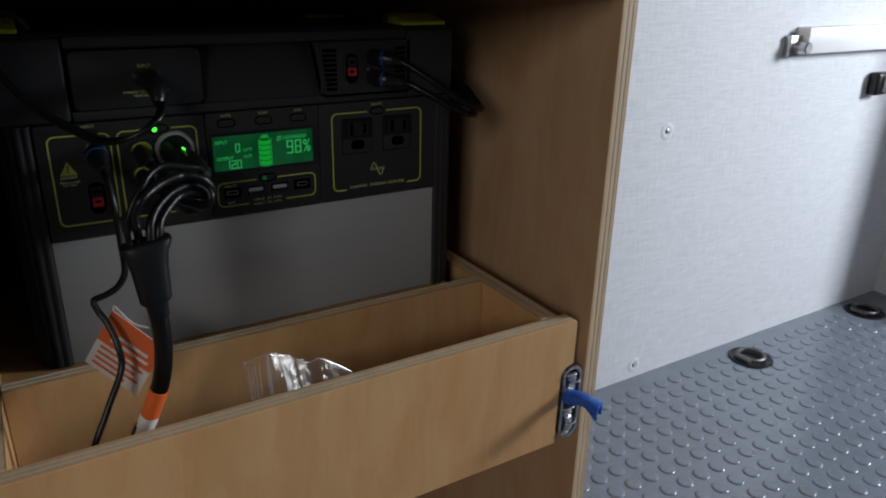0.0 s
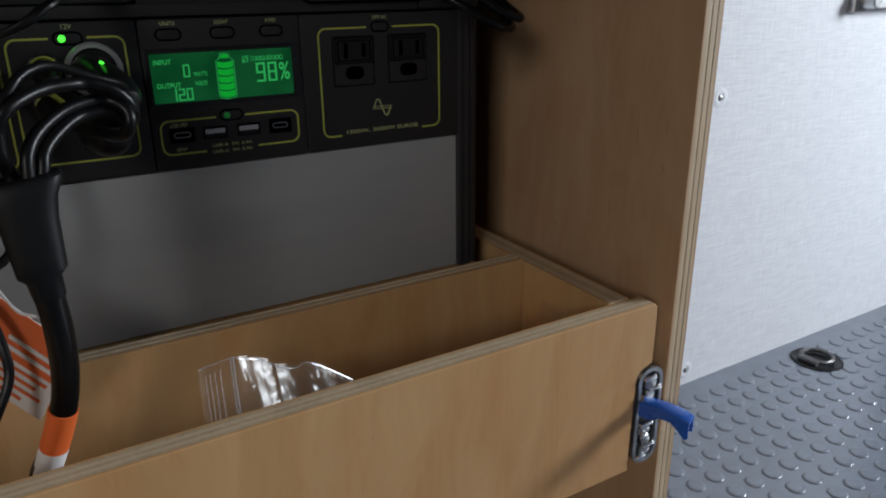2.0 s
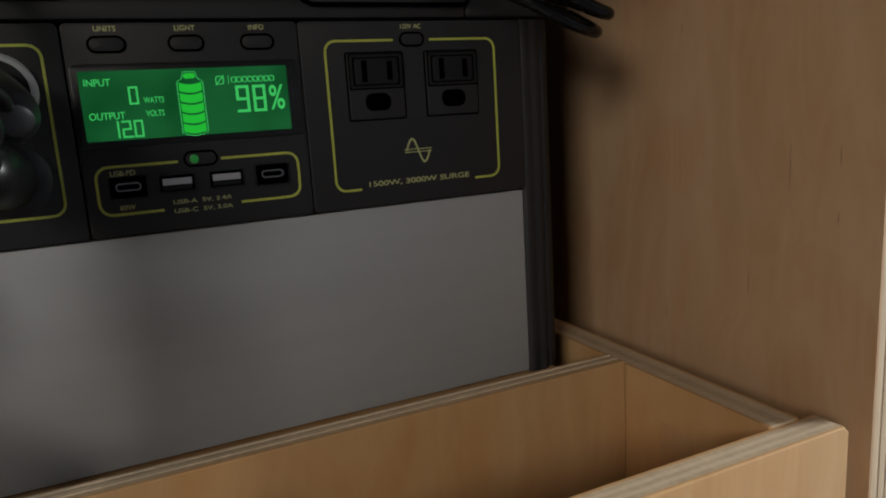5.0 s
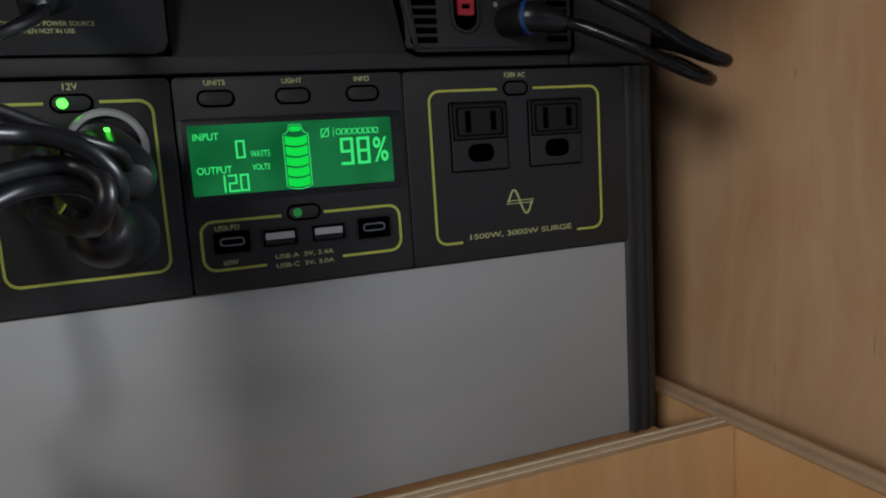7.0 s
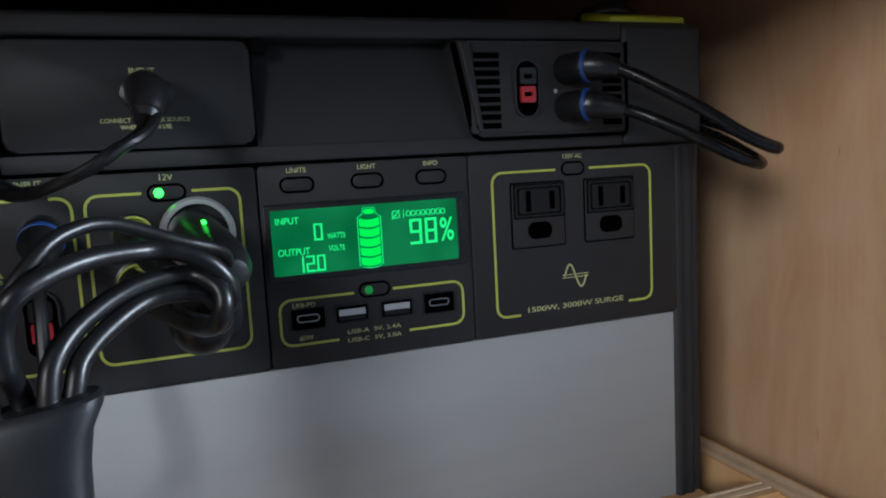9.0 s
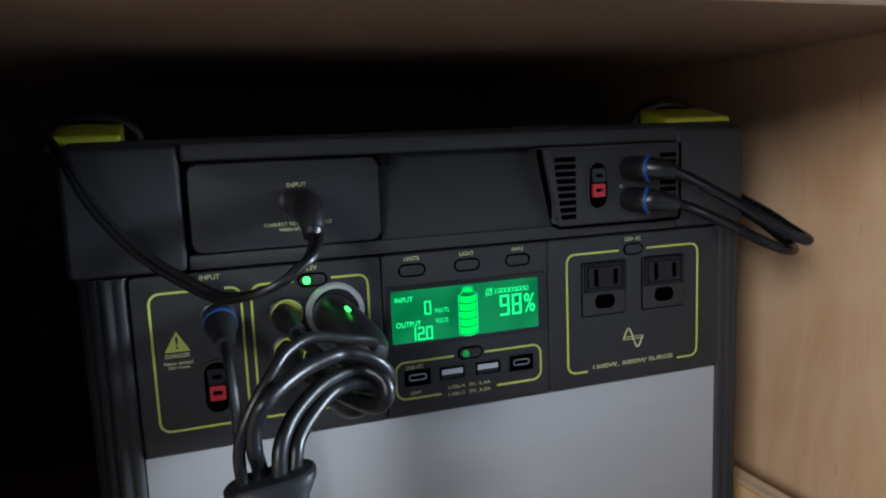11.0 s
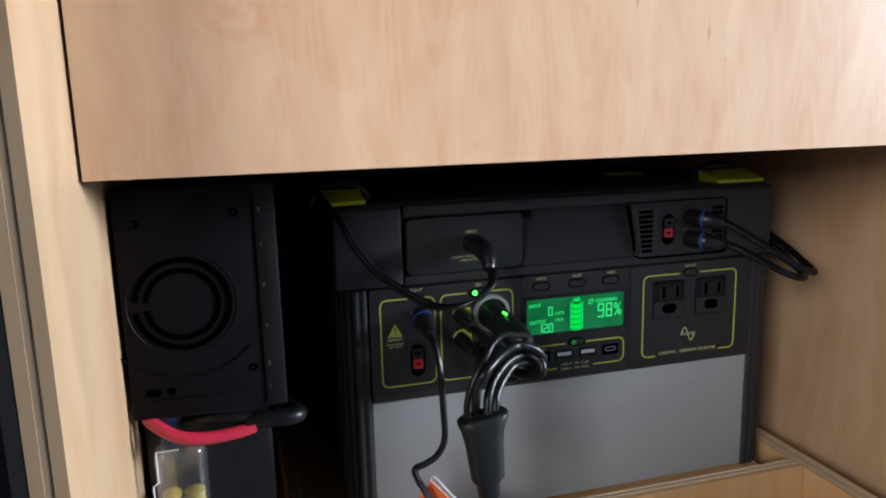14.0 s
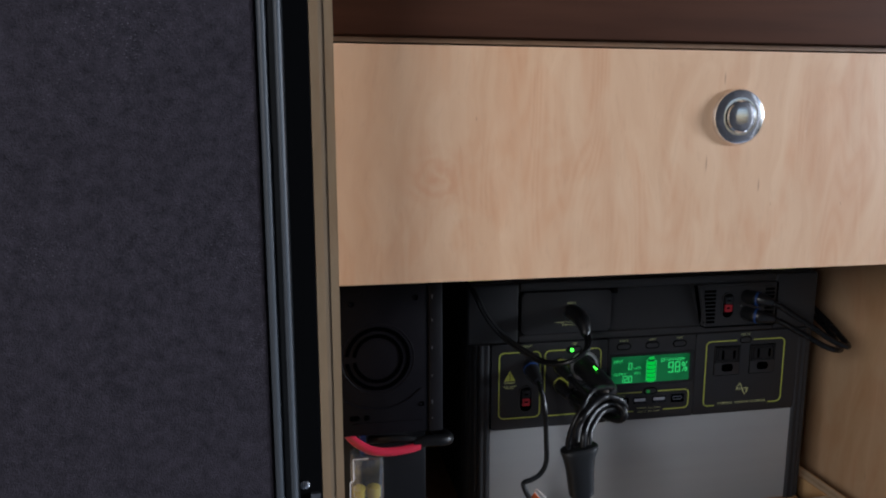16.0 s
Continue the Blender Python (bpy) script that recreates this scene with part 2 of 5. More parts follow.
MAPLE_FRONT = maple("maple_front", (0.59, 0.415, 0.283), (0.53, 0.347, 0.223), ring=0.75, knot=(-0.192, 0.016, 0.104), streaks=((-0.014, 0.082, 0.007), (-0.003, 0.143, 0.005), (0.030, 0.065, 0.006)), contrast=(0.32, 0.68))
MAPLE_PANEL = maple("maple_panel", (0.50, 0.35, 0.225), (0.44, 0.295, 0.175), flecks=((-0.102, 0.653, 0.004), (-0.098, 0.734, 0.012), (-0.199, 0.587, 0.006), (-0.199, 0.559, 0.004), (-0.173, 0.581, 0.014), (-0.150, 0.520, 0.009), (-0.09, 0.49, 0.006)))
BROWN_PLY = maple("brown_ply", (0.2, 0.13, 0.085), (0.16, 0.1, 0.06))
BIRCH = maple("birch_partition", (0.46, 0.335, 0.215), (0.40, 0.285, 0.175))
MAPLE_TRAY = maple("maple_tray", (0.55, 0.355, 0.18), (0.485, 0.298, 0.138), blush=(0.97, 0.88, 0.8))
PLY_LIGHT = material("ply_light", (0.57, 0.445, 0.305), 0.6, var=0.15, scale=300, stretch=(1, 1, 0.1))
PLY_DARK = material("ply_dark", (0.48, 0.36, 0.235), 0.65, var=0.2, scale=300, stretch=(1, 1, 0.1))
PLY_EDGE = material("ply_edge", (0.34, 0.24, 0.15), 0.65, var=0.2, scale=300, stretch=(1, 1, 0.1))
WALNUT = material("walnut", (0.052, 0.0225, 0.014), 0.8, spec=0.08, var=0.35, scale=90, stretch=(0.08, 1, 1), bump=0.03)
SHELL = material("graphite_plastic", (0.020, 0.020, 0.0218), 0.55, spec=0.32, var=0.08, scale=200, bump=0.12, bscale=2500)
PLATE = material("control_plate_plastic", (0.018, 0.018, 0.0198), 0.5, spec=0.32, var=0.08, scale=200, bump=0.06, bscale=2500)
BLACK = material("black_plastic", (0.006, 0.006, 0.007), 0.36, spec=0.4, var=0.15, scale=120, bump=0.03)
GLOSSY = material("glossy_cable_sheath", (0.004, 0.004, 0.0045), 0.26, spec=0.3, var=0.2, scale=150, bump=0.05, bscale=300)
RUBBER = material("cable_rubber", (0.004, 0.004, 0.0045), 0.36, spec=0.22, var=0.2, scale=150, bump=0.05, bscale=300)
SPLIT = material("moulded_rubber", (0.005, 0.0055, 0.0065), 0.48, spec=0.22, var=0.12, scale=150, bump=0.04, bscale=900)
GREYMETAL = material("brushed_aluminium_panel", (0.345, 0.357, 0.365), 0.58, metal=0.22, var=0.05, scale=120, stretch=(0.06, 1, 1), bump=0.03, bscale=600)
LIME = material("lime_print", (0.37, 0.41, 0.07), 0.5, var=0.06)
LIMETAB = material("lime_plastic", (0.4, 0.44, 0.02), 0.4, var=0.1)
TEXT = material("pale_lime_print", (0.42, 0.44, 0.2), 0.5, var=0.05)
CHROME = material("chrome", (0.85, 0.85, 0.87), 0.14, metal=1.0, var=0.05, bump=0.0)
STEEL = material("steel", (0.45, 0.45, 0.46), 0.32, metal=1.0, var=0.15, scale=200)
USBMETAL = material("usb_metal", (0.55, 0.55, 0.57), 0.35, metal=0.6, var=0.05)
RED = material("red_plastic", (0.33, 0.012, 0.02), 0.4, var=0.1)
REDWIRE = material("red_wire", (0.42, 0.02, 0.045), 0.3, var=0.1)
BLUE = material("blue_lever_plastic", (0.012, 0.09, 0.42), 0.28, var=0.1)
BLUERING = material("blue_ring_plastic", (0.009, 0.04, 0.16), 0.4, var=0.1)
ORANGE = material("orange_card", (0.75, 0.14, 0.03), 0.55, var=0.06)
WHITECARD = material("white_card", (0.75, 0.74, 0.74), 0.55, var=0.05)
FLOORRUB = material("grey_stud_rubber", (0.15, 0.17, 0.205), 0.21, spec=0.8, var=0.12, scale=30, bump=0.06, bscale=700)
LINING = fabric("grey_woven_lining", (0.70, 0.71, 0.735), (0.545, 0.555, 0.59), 430.0)
FELT = material("black_felt", (0.0235, 0.0205, 0.0265), 0.95, spec=0.12, var=0.5, scale=900, bump=0.6, bscale=1400)
fn, fl = FELT.node_tree.nodes, FELT.node_tree.links
base = fn["Principled BSDF"].inputs["Base Color"]
ground = base.links[0].from_socket
ftc, fmap, fcell, fgate, fmix = fn.new("ShaderNodeTexCoord"), fn.new("ShaderNodeMapping"), fn.new("ShaderNodeTexVoronoi"), fn.new("ShaderNodeMapRange"), fn.new("ShaderNodeMix")
fmap.inputs["Rotation"].default_value, fmap.inputs["Scale"].default_value = (0.0, 0.5, 0.0), (70, 110, 190)
fgate.inputs["From Min"].default_value, fgate.inputs["From Max"].default_value = 0.07, 0.22
fgate.inputs["To Min"].default_value, fgate.inputs["To Max"].default_value = 0.5, 0.0
fmix.data_type = "RGBA"
fmix.inputs[7].default_value = (0.15, 0.14, 0.16, 1)
fl.new(ftc.outputs["Object"], fmap.inputs[0])
fl.new(fmap.outputs[0], fcell.inputs["Vector"])
fl.new(fcell.outputs["Distance"], fgate.inputs[0])
fpatch, fthin, fmul = fn.new("ShaderNodeTexNoise"), fn.new("ShaderNodeMapRange"), fn.new("ShaderNodeMath")
fpatch.inputs["Scale"].default_value, fpatch.inputs["Detail"].default_value = 16.0, 3
fthin.inputs["From Min"].default_value, fthin.inputs["From Max"].default_value = 0.46, 0.66
fmul.operation = "MULTIPLY"
fl.new(ftc.outputs["Object"], fpatch.inputs["Vector"])
fl.new(fpatch.outputs[0], fthin.inputs[0])
fl.new(fgate.outputs[0], fmul.inputs[0])
fl.new(fthin.outputs[0], fmul.inputs[1])
fl.new(fmul.outputs[0], fmix.inputs[0])
fl.new(ground, fmix.inputs[6])
fl.new(fmix.outputs[2], base)
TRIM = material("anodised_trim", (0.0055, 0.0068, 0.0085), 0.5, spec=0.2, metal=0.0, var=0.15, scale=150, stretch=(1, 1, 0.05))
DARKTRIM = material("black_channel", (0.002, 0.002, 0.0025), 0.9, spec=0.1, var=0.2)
# near-black for sheets that paint the shade inside holes; also colours the terminal blocks
SHADE_BLACK = material("shade_black", (0.0006, 0.0006, 0.0007), 1.0, spec=0.0, var=0.1)
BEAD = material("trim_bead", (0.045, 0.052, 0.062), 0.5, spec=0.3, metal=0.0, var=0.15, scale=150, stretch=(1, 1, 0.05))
DARKSTEEL = material("dull_dark_steel", (0.15, 0.147, 0.145), 0.42, metal=1.0, var=0.3, scale=120)
SIDEPLATE = material("dull_blue_grey_metal", (0.06, 0.07, 0.08), 0.5, metal=0.3, var=0.2, scale=90, stretch=(1, 1, 0.1))
FLANGE = material("worn_flange", (0.0065, 0.0061, 0.0075), 0.55, spec=0.14, var=0.3, scale=120)
DARKLINING = material("dark_low_bounce_lining", (0.06, 0.058, 0.062), 0.95, spec=0.1, var=0.3, scale=300, bump=0.5, bscale=700)
VANWHITE = material("white_strip", (0.8, 0.8, 0.8), 0.4, var=0.04)
SMOKE = material("dark_smoked_plastic", (0.0035, 0.0030, 0.0043), 0.5, spec=0.09, var=0.3, scale=60, bump=0.02)
BUTTON = material("button_rubber", (0.011, 0.011, 0.0122), 0.6, spec=0.2, var=0.06)
LCD_BACK = glow("lcd_backlight", (0.05, 0.44, 0.12), 0.18, (0.002, 0.008, 0.004))
# the side-lit screen glows unevenly, dimmer in a cloud near its left end
bn_, bl_ = LCD_BACK.node_tree.nodes, LCD_BACK.node_tree.links
btc, bno, brg, bmx = bn_.new("ShaderNodeTexCoord"), bn_.new("ShaderNodeTexNoise"), bn_.new("ShaderNodeMapRange"), bn_.new("ShaderNodeMix")
bno.inputs["Scale"].default_value, bno.inputs["Detail"].default_value = 38.0, 1.0
brg.inputs["From Min"].default_value, brg.inputs["From Max"].default_value = 0.36, 0.62
bmx.data_type = "RGBA"
bmx.inputs[6].default_value, bmx.inputs[7].default_value = (0.008, 0.34, 0.085, 1), (0.028, 0.52, 0.15, 1)
bl_.new(btc.outputs["Object"], bno.inputs["Vector"])
bl_.new(bno.outputs[0], brg.inputs[0])
bl_.new(brg.outputs[0], bmx.inputs[0])
bl_.new(bmx.outputs[2], bn_["Principled BSDF"].inputs["Emission Color"])
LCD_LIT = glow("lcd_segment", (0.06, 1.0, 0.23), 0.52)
LCD_CELL = glow("lcd_battery_cell", (0.004, 0.95, 0.075), 0.5)
LED = glow("green_led", (0.07, 1.0, 0.05), 3.0)
LEDDIM = glow("green_led_dim", (0.05, 0.8, 0.15), 0.12)
PLASTIC = clear("clear_bag", 0.24, (1.12, 1.12, 1.12), 0.025, (0.010, 0.10))
FILMEDGE = clear("film_edge", 0.25, (0.95, 0.95, 1.0), 0.22)
YELLOW = material("yellow_terminal", (0.36, 0.27, 0.03), 0.45, var=0.2)
COVER = clear("clear_cover", 0.12, (1.1, 1.1, 1.1), 0.02)

# ---- building helpers ----
ORIGIN = {}


def thing(name, at, label, category, group="", kind=""):
    e = new(name)
    e.empty_display_size = 0.03
    e.location = at
    ORIGIN[e.name] = Vector(at)
    return tagged(e, label, category, group, kind)


def part(name, bm, mat, parent=None, label="", smooth=True):
    """Links a bmesh made in world metres as one mesh object under a thing or a part."""
    me = bpy.data.meshes.new(name)
    bmesh.ops.recalc_face_normals(bm, faces=bm.faces)
    bm.to_mesh(me)
    bm.free()
    return hang(name, me, mat, parent, label, smooth)


def hang(name, me, mat, parent=None, label="", smooth=True):
    org = ORIGIN[parent.name] if parent else Vector((0, 0, 0))
    me.transform(Matrix.Translation(-org))
    for m in mat if isinstance(mat, (list, tuple)) else (mat,):
        me.materials.append(m)
    if smooth:
        for p in me.polygons:
            p.use_smooth = True
        me.set_sharp_from_angle(angle=radians(35))
    ob = new(name, me)
    if parent:
        ob.parent = parent
    ORIGIN[ob.name] = org
    if label:
        ob["label"] = label
    return ob


def slab(x0, x1, y0, y1, z0, z1, bevel=0.0, seg=2, bm=None):
    bm = bm or bmesh.new()
    r = bmesh.ops.create_cube(bm, size=1.0, matrix=Matrix.Translation(((x0 + x1) / 2, (y0 + y1) / 2, (z0 + z1) / 2)) @ Matrix.Diagonal((x1 - x0, y1 - y0, z1 - z0, 1)))
    if bevel:
        es = list({e for v in r["verts"] for e in v.link_edges})
        bmesh.ops.bevel(bm, geom=es, offset=bevel, segments=seg, affect="EDGES", profile=0.5)
    return bm


def rounded(x0, x1, z0, z1, r, n=5):
    """Outline of a rounded rectangle in x, z."""
    r = min(r, (x1 - x0) / 2 - 1e-5, (z1 - z0) / 2 - 1e-5)
    pts = []
    for cx, cz, a0 in ((x1 - r, z1 - r, 0), (x0 + r, z1 - r, 90), (x0 + r, z0 + r, 180), (x1 - r, z0 + r, 270)):
        for i in range(n + 1):
            a = radians(a0 + 90 * i / n)
            pts.append((cx + r * math.cos(a), cz + r * math.sin(a)))
    return pts


def plate(pts, y0, y1, bevel=0.0, bm=None):
    """A flat piece with an outline in x, z, from y0 (front) to y1 (back)."""
    bm = bm or bmesh.new()
    f = [bm.verts.new((x, y0, z)) for x, z in pts]
    b = [bm.verts.new((x, y1, z)) for x, z in pts]
    front = bm.faces.new(f)
    bm.faces.new(b[::-1])
    k = len(pts)
    for i in range(k):
        bm.faces.new((f[i], b[i], b[(i + 1) % k], f[(i + 1) % k]))
    if bevel:
        bmesh.ops.bevel(bm, geom=list(front.edges), offset=bevel, segments=2, affect="EDGES", profile=0.5)
    return bm


def band(outer, inner, y0, y1, bm=None):
    """A closed frame between two outlines with as many points."""
    bm = bm or bmesh.new()
    k = len(outer)
    v = [[bm.verts.new((x, y, z)) for x, z in pts] for pts in (outer, inner) for y in (y0, y1)]
    of, ob_, if_, ib = v
    for i in range(k):
        j = (i + 1) % k
        bm.faces.new((of[i], of[j], if_[j], if_[i]))
        bm.faces.new((ob_[i], ib[i], ib[j], ob_[j]))
        bm.faces.new((of[i], ob_[i], ob_[j], of[j]))
        bm.faces.new((if_[i], if_[j], ib[j], ib[i]))
    return bm


def stroke(pts, w, y0, y1, closed=False, bm=None):
    """A printed line along points in x, z."""
    bm = bm or bmesh.new()
    k = len(pts)
    left, right = [], []
    for i, (x, z) in enumerate(pts):
        a = pts[(i - 1) % k] if closed or i else pts[0]
        b = pts[(i + 1) % k] if closed or i < k - 1 else pts[-1]
        d = Vector((b[0] - a[0], b[1] - a[1])).normalized()
        left.append((x - d.y * w / 2, z + d.x * w / 2))
        right.append((x + d.y * w / 2, z - d.x * w / 2))
    if closed:
        return band(left, right, y0, y1, bm)
    return plate(left + right[::-1], y0, y1, bm=bm)


def lathe(axis, profile, n=24, bm=None):
    """Turns (distance along, radius) pairs round the line from axis[0] towards axis[1]."""
    bm = bm or bmesh.new()
    a, b = Vector(axis[0]), Vector(axis[1])
    d = (b - a).normalized()
    u = d.orthogonal().normalized()
    w = d.cross(u)
    rings = []
    for s, r in profile:
        c = a + d * s
        rings.append([bm.verts.new(c + (u * math.cos(2 * math.pi * i / n) + w * math.sin(2 * math.pi * i / n)) * max(r, 1e-5)) for i in range(n)])
    for p, q in zip(rings, rings[1:]):
        for i in range(n):
            bm.faces.new((p[i], p[(i + 1) % n], q[(i + 1) % n], q[i]))
    bm.faces.new(rings[0][::-1])
    bm.faces.new(rings[-1])
    return bm


def spline(points, steps=8):
    """Catmull-Rom points through the given ones."""
    p = [Vector(q) for q in points]
    p = [2 * p[0] - p[1]] + p + [2 * p[-1] - p[-2]]
    out = []
    for i in range(1, len(p) - 2):
        for s in range(steps):
            t = s / steps
            a, b, c, d = p[i - 1], p[i], p[i + 1], p[i + 2]
            out.append(0.5 * ((2 * b) + (c - a) * t + (2 * a - 5 * b + 4 * c - d) * t * t + (3 * b - a - 3 * c + d) * t ** 3))
    return out + [p[-2]]


def tube(points, r, n=12, steps=8, bm=None):
    """A cable through points, of radius r or with a radius for each point."""
    bm = bm or bmesh.new()
    path = spline(points, steps)
    rings, u = [], None
    for i, c in enumerate(path):
        d = (path[min(i + 1, len(path) - 1)] - path[max(i - 1, 0)]).normalized()
        u = d.orthogonal().normalized() if u is None else (u - d * u.dot(d)).normalized()
        w = d.cross(u)
        if isinstance(r, (list, tuple)):
            k = i / steps
            j = min(int(k), len(r) - 2)
            rad = r[j] + (r[j + 1] - r[j]) * (k - j)
        else:
            rad = r
        rings.append([bm.verts.new(c + (u * math.cos(2 * math.pi * q / n) + w * math.sin(2 * math.pi * q / n)) * rad) for q in range(n)])
    for a, b in zip(rings, rings[1:]):
        for i in range(n):
            bm.faces.new((a[i], a[(i + 1) % n], b[(i + 1) % n], b[i]))
    bm.faces.new(rings[0][::-1])
    bm.faces.new(rings[-1])
    return bm


def words(name, body, x, z, height, y, mat, parent, width=None, centre=True):
    """Raised print on a face that looks towards -y."""
    c = bpy.data.curves.new(name, "FONT")
    c.body, c.size, c.extrude, c.offset = body, 1.0, 0.0, 0.012
    c.align_x = "CENTER" if centre else "LEFT"
    tmp = new(name, c)
    bpy.context.view_layer.update()
    me = bpy.data.meshes.new_from_object(tmp.evaluated_get(bpy.context.evaluated_depsgraph_get()))
    bpy.data.objects.remove(tmp)
    xs, ys = [v.co.x for v in me.vertices], [v.co.y for v in me.vertices]
    sz = height / max(max(ys) - min(ys), 1e-6)
    sx = width / (max(xs) - min(xs)) if width else sz
    mid = (max(xs) + min(xs)) / 2 if centre else min(xs)
    low = min(ys)
    for v in me.vertices:
        v.co = Vector((x + (v.co.x - mid) * sx, y, z + (v.co.y - low) * sz))
    return hang(name, me, mat, parent, smooth=False)


def bars(name, rows, y, mat, parent):
    """Print too small to read, as plain bars: rows of (x0, x1, z0, z1)."""
    bm = bmesh.new()
    for x0, x1, z0, z1 in rows:
        slab(x0, x1, y, y + 0.0004, z0, z1, bm=bm)
    return part(name, bm, mat, parent, smooth=False)


def plyboard(name, x0, x1, y0, y1, z0, z1, axis, mat, label, category="panel", kind="", k=5, plies=None):
    """A plywood board whose thickness runs along axis: two faces and the plies between them."""
    t = thing(name, ((x0 + x1) / 2, (y0 + y1) / 2, z0), label, category, kind=kind)
    lo, hi = (x0, x1) if axis == "x" else (y0, y1) if axis == "y" else (z0, z1)
    th = hi - lo
    face = 0.0016

    def cut(a, b, grow=0.0):
        c = [x0 + grow, x1 - grow, y0 + grow, y1 - grow, z0 + grow, z1 - grow]
        i = {"x": 0, "y": 2, "z": 4}[axis]
        c[i], c[i + 1] = a, b
        return c
    part("veneer", slab(*cut(lo, lo + face)), mat, t, smooth=False)
    part("veneer", slab(*cut(hi - face, hi)), mat, t, smooth=False)
    w = (th - 2 * face) / k
    for i in range(k):
        part("ply", slab(*cut(lo + face + i * w, lo + face + (i + 1) * w, 0.0003 if i % 2 else 0.0)), (plies or (PLY_DARK, PLY_LIGHT))[i % 2], t, smooth=False)
    return t


# ---- the van's shell ----
FLOOR_Z = -0.467


def structure(name, bm, mat, label, category):
    ob = part(name, bm, mat, smooth=False)
    return tagged(ob, label, category, kind="structure")


floor = structure("floor", slab(-2.34, 2.37, -1.62, 0.32, FLOOR_Z - 0.03, FLOOR_Z), FLOORRUB, "grey rubber van floor with raised round studs", "floor")
wall_north = structure("wall_north", slab(-2.3, 2.33, 0.3, 0.34, FLOOR_Z, 1.25), LINING, "van side wall lined with pale grey woven fabric", "wall")
bm = bmesh.new()
for y0, y1, z0, z1 in ((-1.62, -1.5, FLOOR_Z, 1.25), (0.045, 0.30, FLOOR_Z, 1.25), (-1.5, 0.045, FLOOR_Z, -0.25), (-1.5, 0.045, 1.2, 1.25)):
    slab(1.885, 1.93, y0, y1, z0, z1, bm=bm)
structure("wall_east", bm, LINING, "van rear wall with a wide door opening", "wall")
# unseen walls and ceiling, added in a dark tone to limit bounced light
structure("wall_west", slab(-2.34, -2.3, -1.62, 0.34, FLOOR_Z, 1.25), DARKLINING, "unseen plain van end wall closing the space, kept dark to limit bounced light", "wall")
bm = bmesh.new()
for x0, x1, z0, z1 in ((-2.3, -1.50, FLOOR_Z, 1.25), (-1.50, -0.90, FLOOR_Z, 0.50), (-1.50, -0.90, 1.10, 1.25), (-0.90, 0.72, FLOOR_Z, 1.25), (1.28, 2.33, FLOOR_Z, 1.25), (0.72, 1.28, FLOOR_Z, 0.2), (0.72, 1.28, 0.75, 1.25)):
    slab(x0, x1, -1.6, -1.56, z0, z1, bm=bm)
structure("wall_south", bm, DARKLINING, "unseen van side wall with two window openings, kept dark to limit bounced light", "wall")
structure("ceiling", slab(-2.34, 2.37, -1.62, 0.34, 1.25, 1.29), DARKLINING, "unseen van ceiling, kept dark to limit bounced light", "ceiling")

# dimples where screws pull the lining in
for sx, sz in ((1.004, 0.041), (0.998, -0.438)):
    t = thing("upholstery_screw", (sx, 0.3, sz), "small steel screw sunk into the grey wall lining", "screw", "screws in the wall lining")
    part("screw_head", lathe(((sx, 0.302, sz), (sx, 0.29, sz)), [(0, 0.005), (0.003, 0.005), (0.0042, 0.0035), (0.0045, 0.001)], 16), STEEL, t)
    part("lining_pucker", lathe(((sx, 0.3005, sz), (sx, 0.29, sz)), [(0, 0.019), (0.0012, 0.014), (0.0021, 0.010), (0.0012, 0.006), (0.0, 0.004)], 24), LINING, t)

rail = thing("wall_rail", (1.49, 0.29, 0.165), "white metal rail fixed along the grey wall lining", "rail")
part("strip", slab(1.335, 1.80, 0.272, 0.3, 0.166, 0.215, 0.002), VANWHITE, rail)
part("end_bolt", lathe(((1.325, 0.3, 0.178), (1.325, 0.25, 0.178)), [(0, 0.017), (0.012, 0.017), (0.014, 0.012), (0.036, 0.012), (0.038, 0.010)], 20), STEEL, rail, "dull grey end bolt")
part("bracket", slab(1.300, 1.335, 0.286, 0.3, 0.160, 0.200, 0.002), STEEL, rail)
clip = thing("wall_clip", (1.64, 0.29, 0.09), "small black plastic catch on the grey wall", "catch")
part("clip_body", slab(1.622, 1.668, 0.275, 0.3, 0.066, 0.115, 0.006, 3), BLACK, clip)
part("clip_spring", slab(1.640, 1.652, 0.268, 0.276, 0.075, 0.105, 0.002), STEEL, clip)

for dx, dy in ((1.281, 0.229), (1.735, 0.238)):
    t = thing("floor_tie_down", (dx, dy, FLOOR_Z), "recessed black tie-down ring set in the rubber floor", "tie-down", "tie-down rings in the floor")
    part("cup", lathe(((dx, dy, FLOOR_Z - 0.002), (dx, dy, FLOOR_Z + 0.1)), [(0, 0.046), (0.0042, 0.046), (0.0055, 0.043), (0.003, 0.039), (0.0025, 0.001)], 32), BLACK, t)
    ring = bmesh.new()
    tube([(dx + 0.027 * math.cos(a), dy + 0.027 * math.sin(a), FLOOR_Z + 0.008) for a in [radians(-150 + 20 * i) for i in range(16)]], 0.0042, 10, 3, bm=ring)
    part("ring", ring, DARKSTEEL, t)
    part("hinge_bar", slab(dx - 0.034, dx - 0.018, dy - 0.02, dy + 0.02, FLOOR_Z + 0.002, FLOOR_Z + 0.012, 0.003), DARKSTEEL, t)

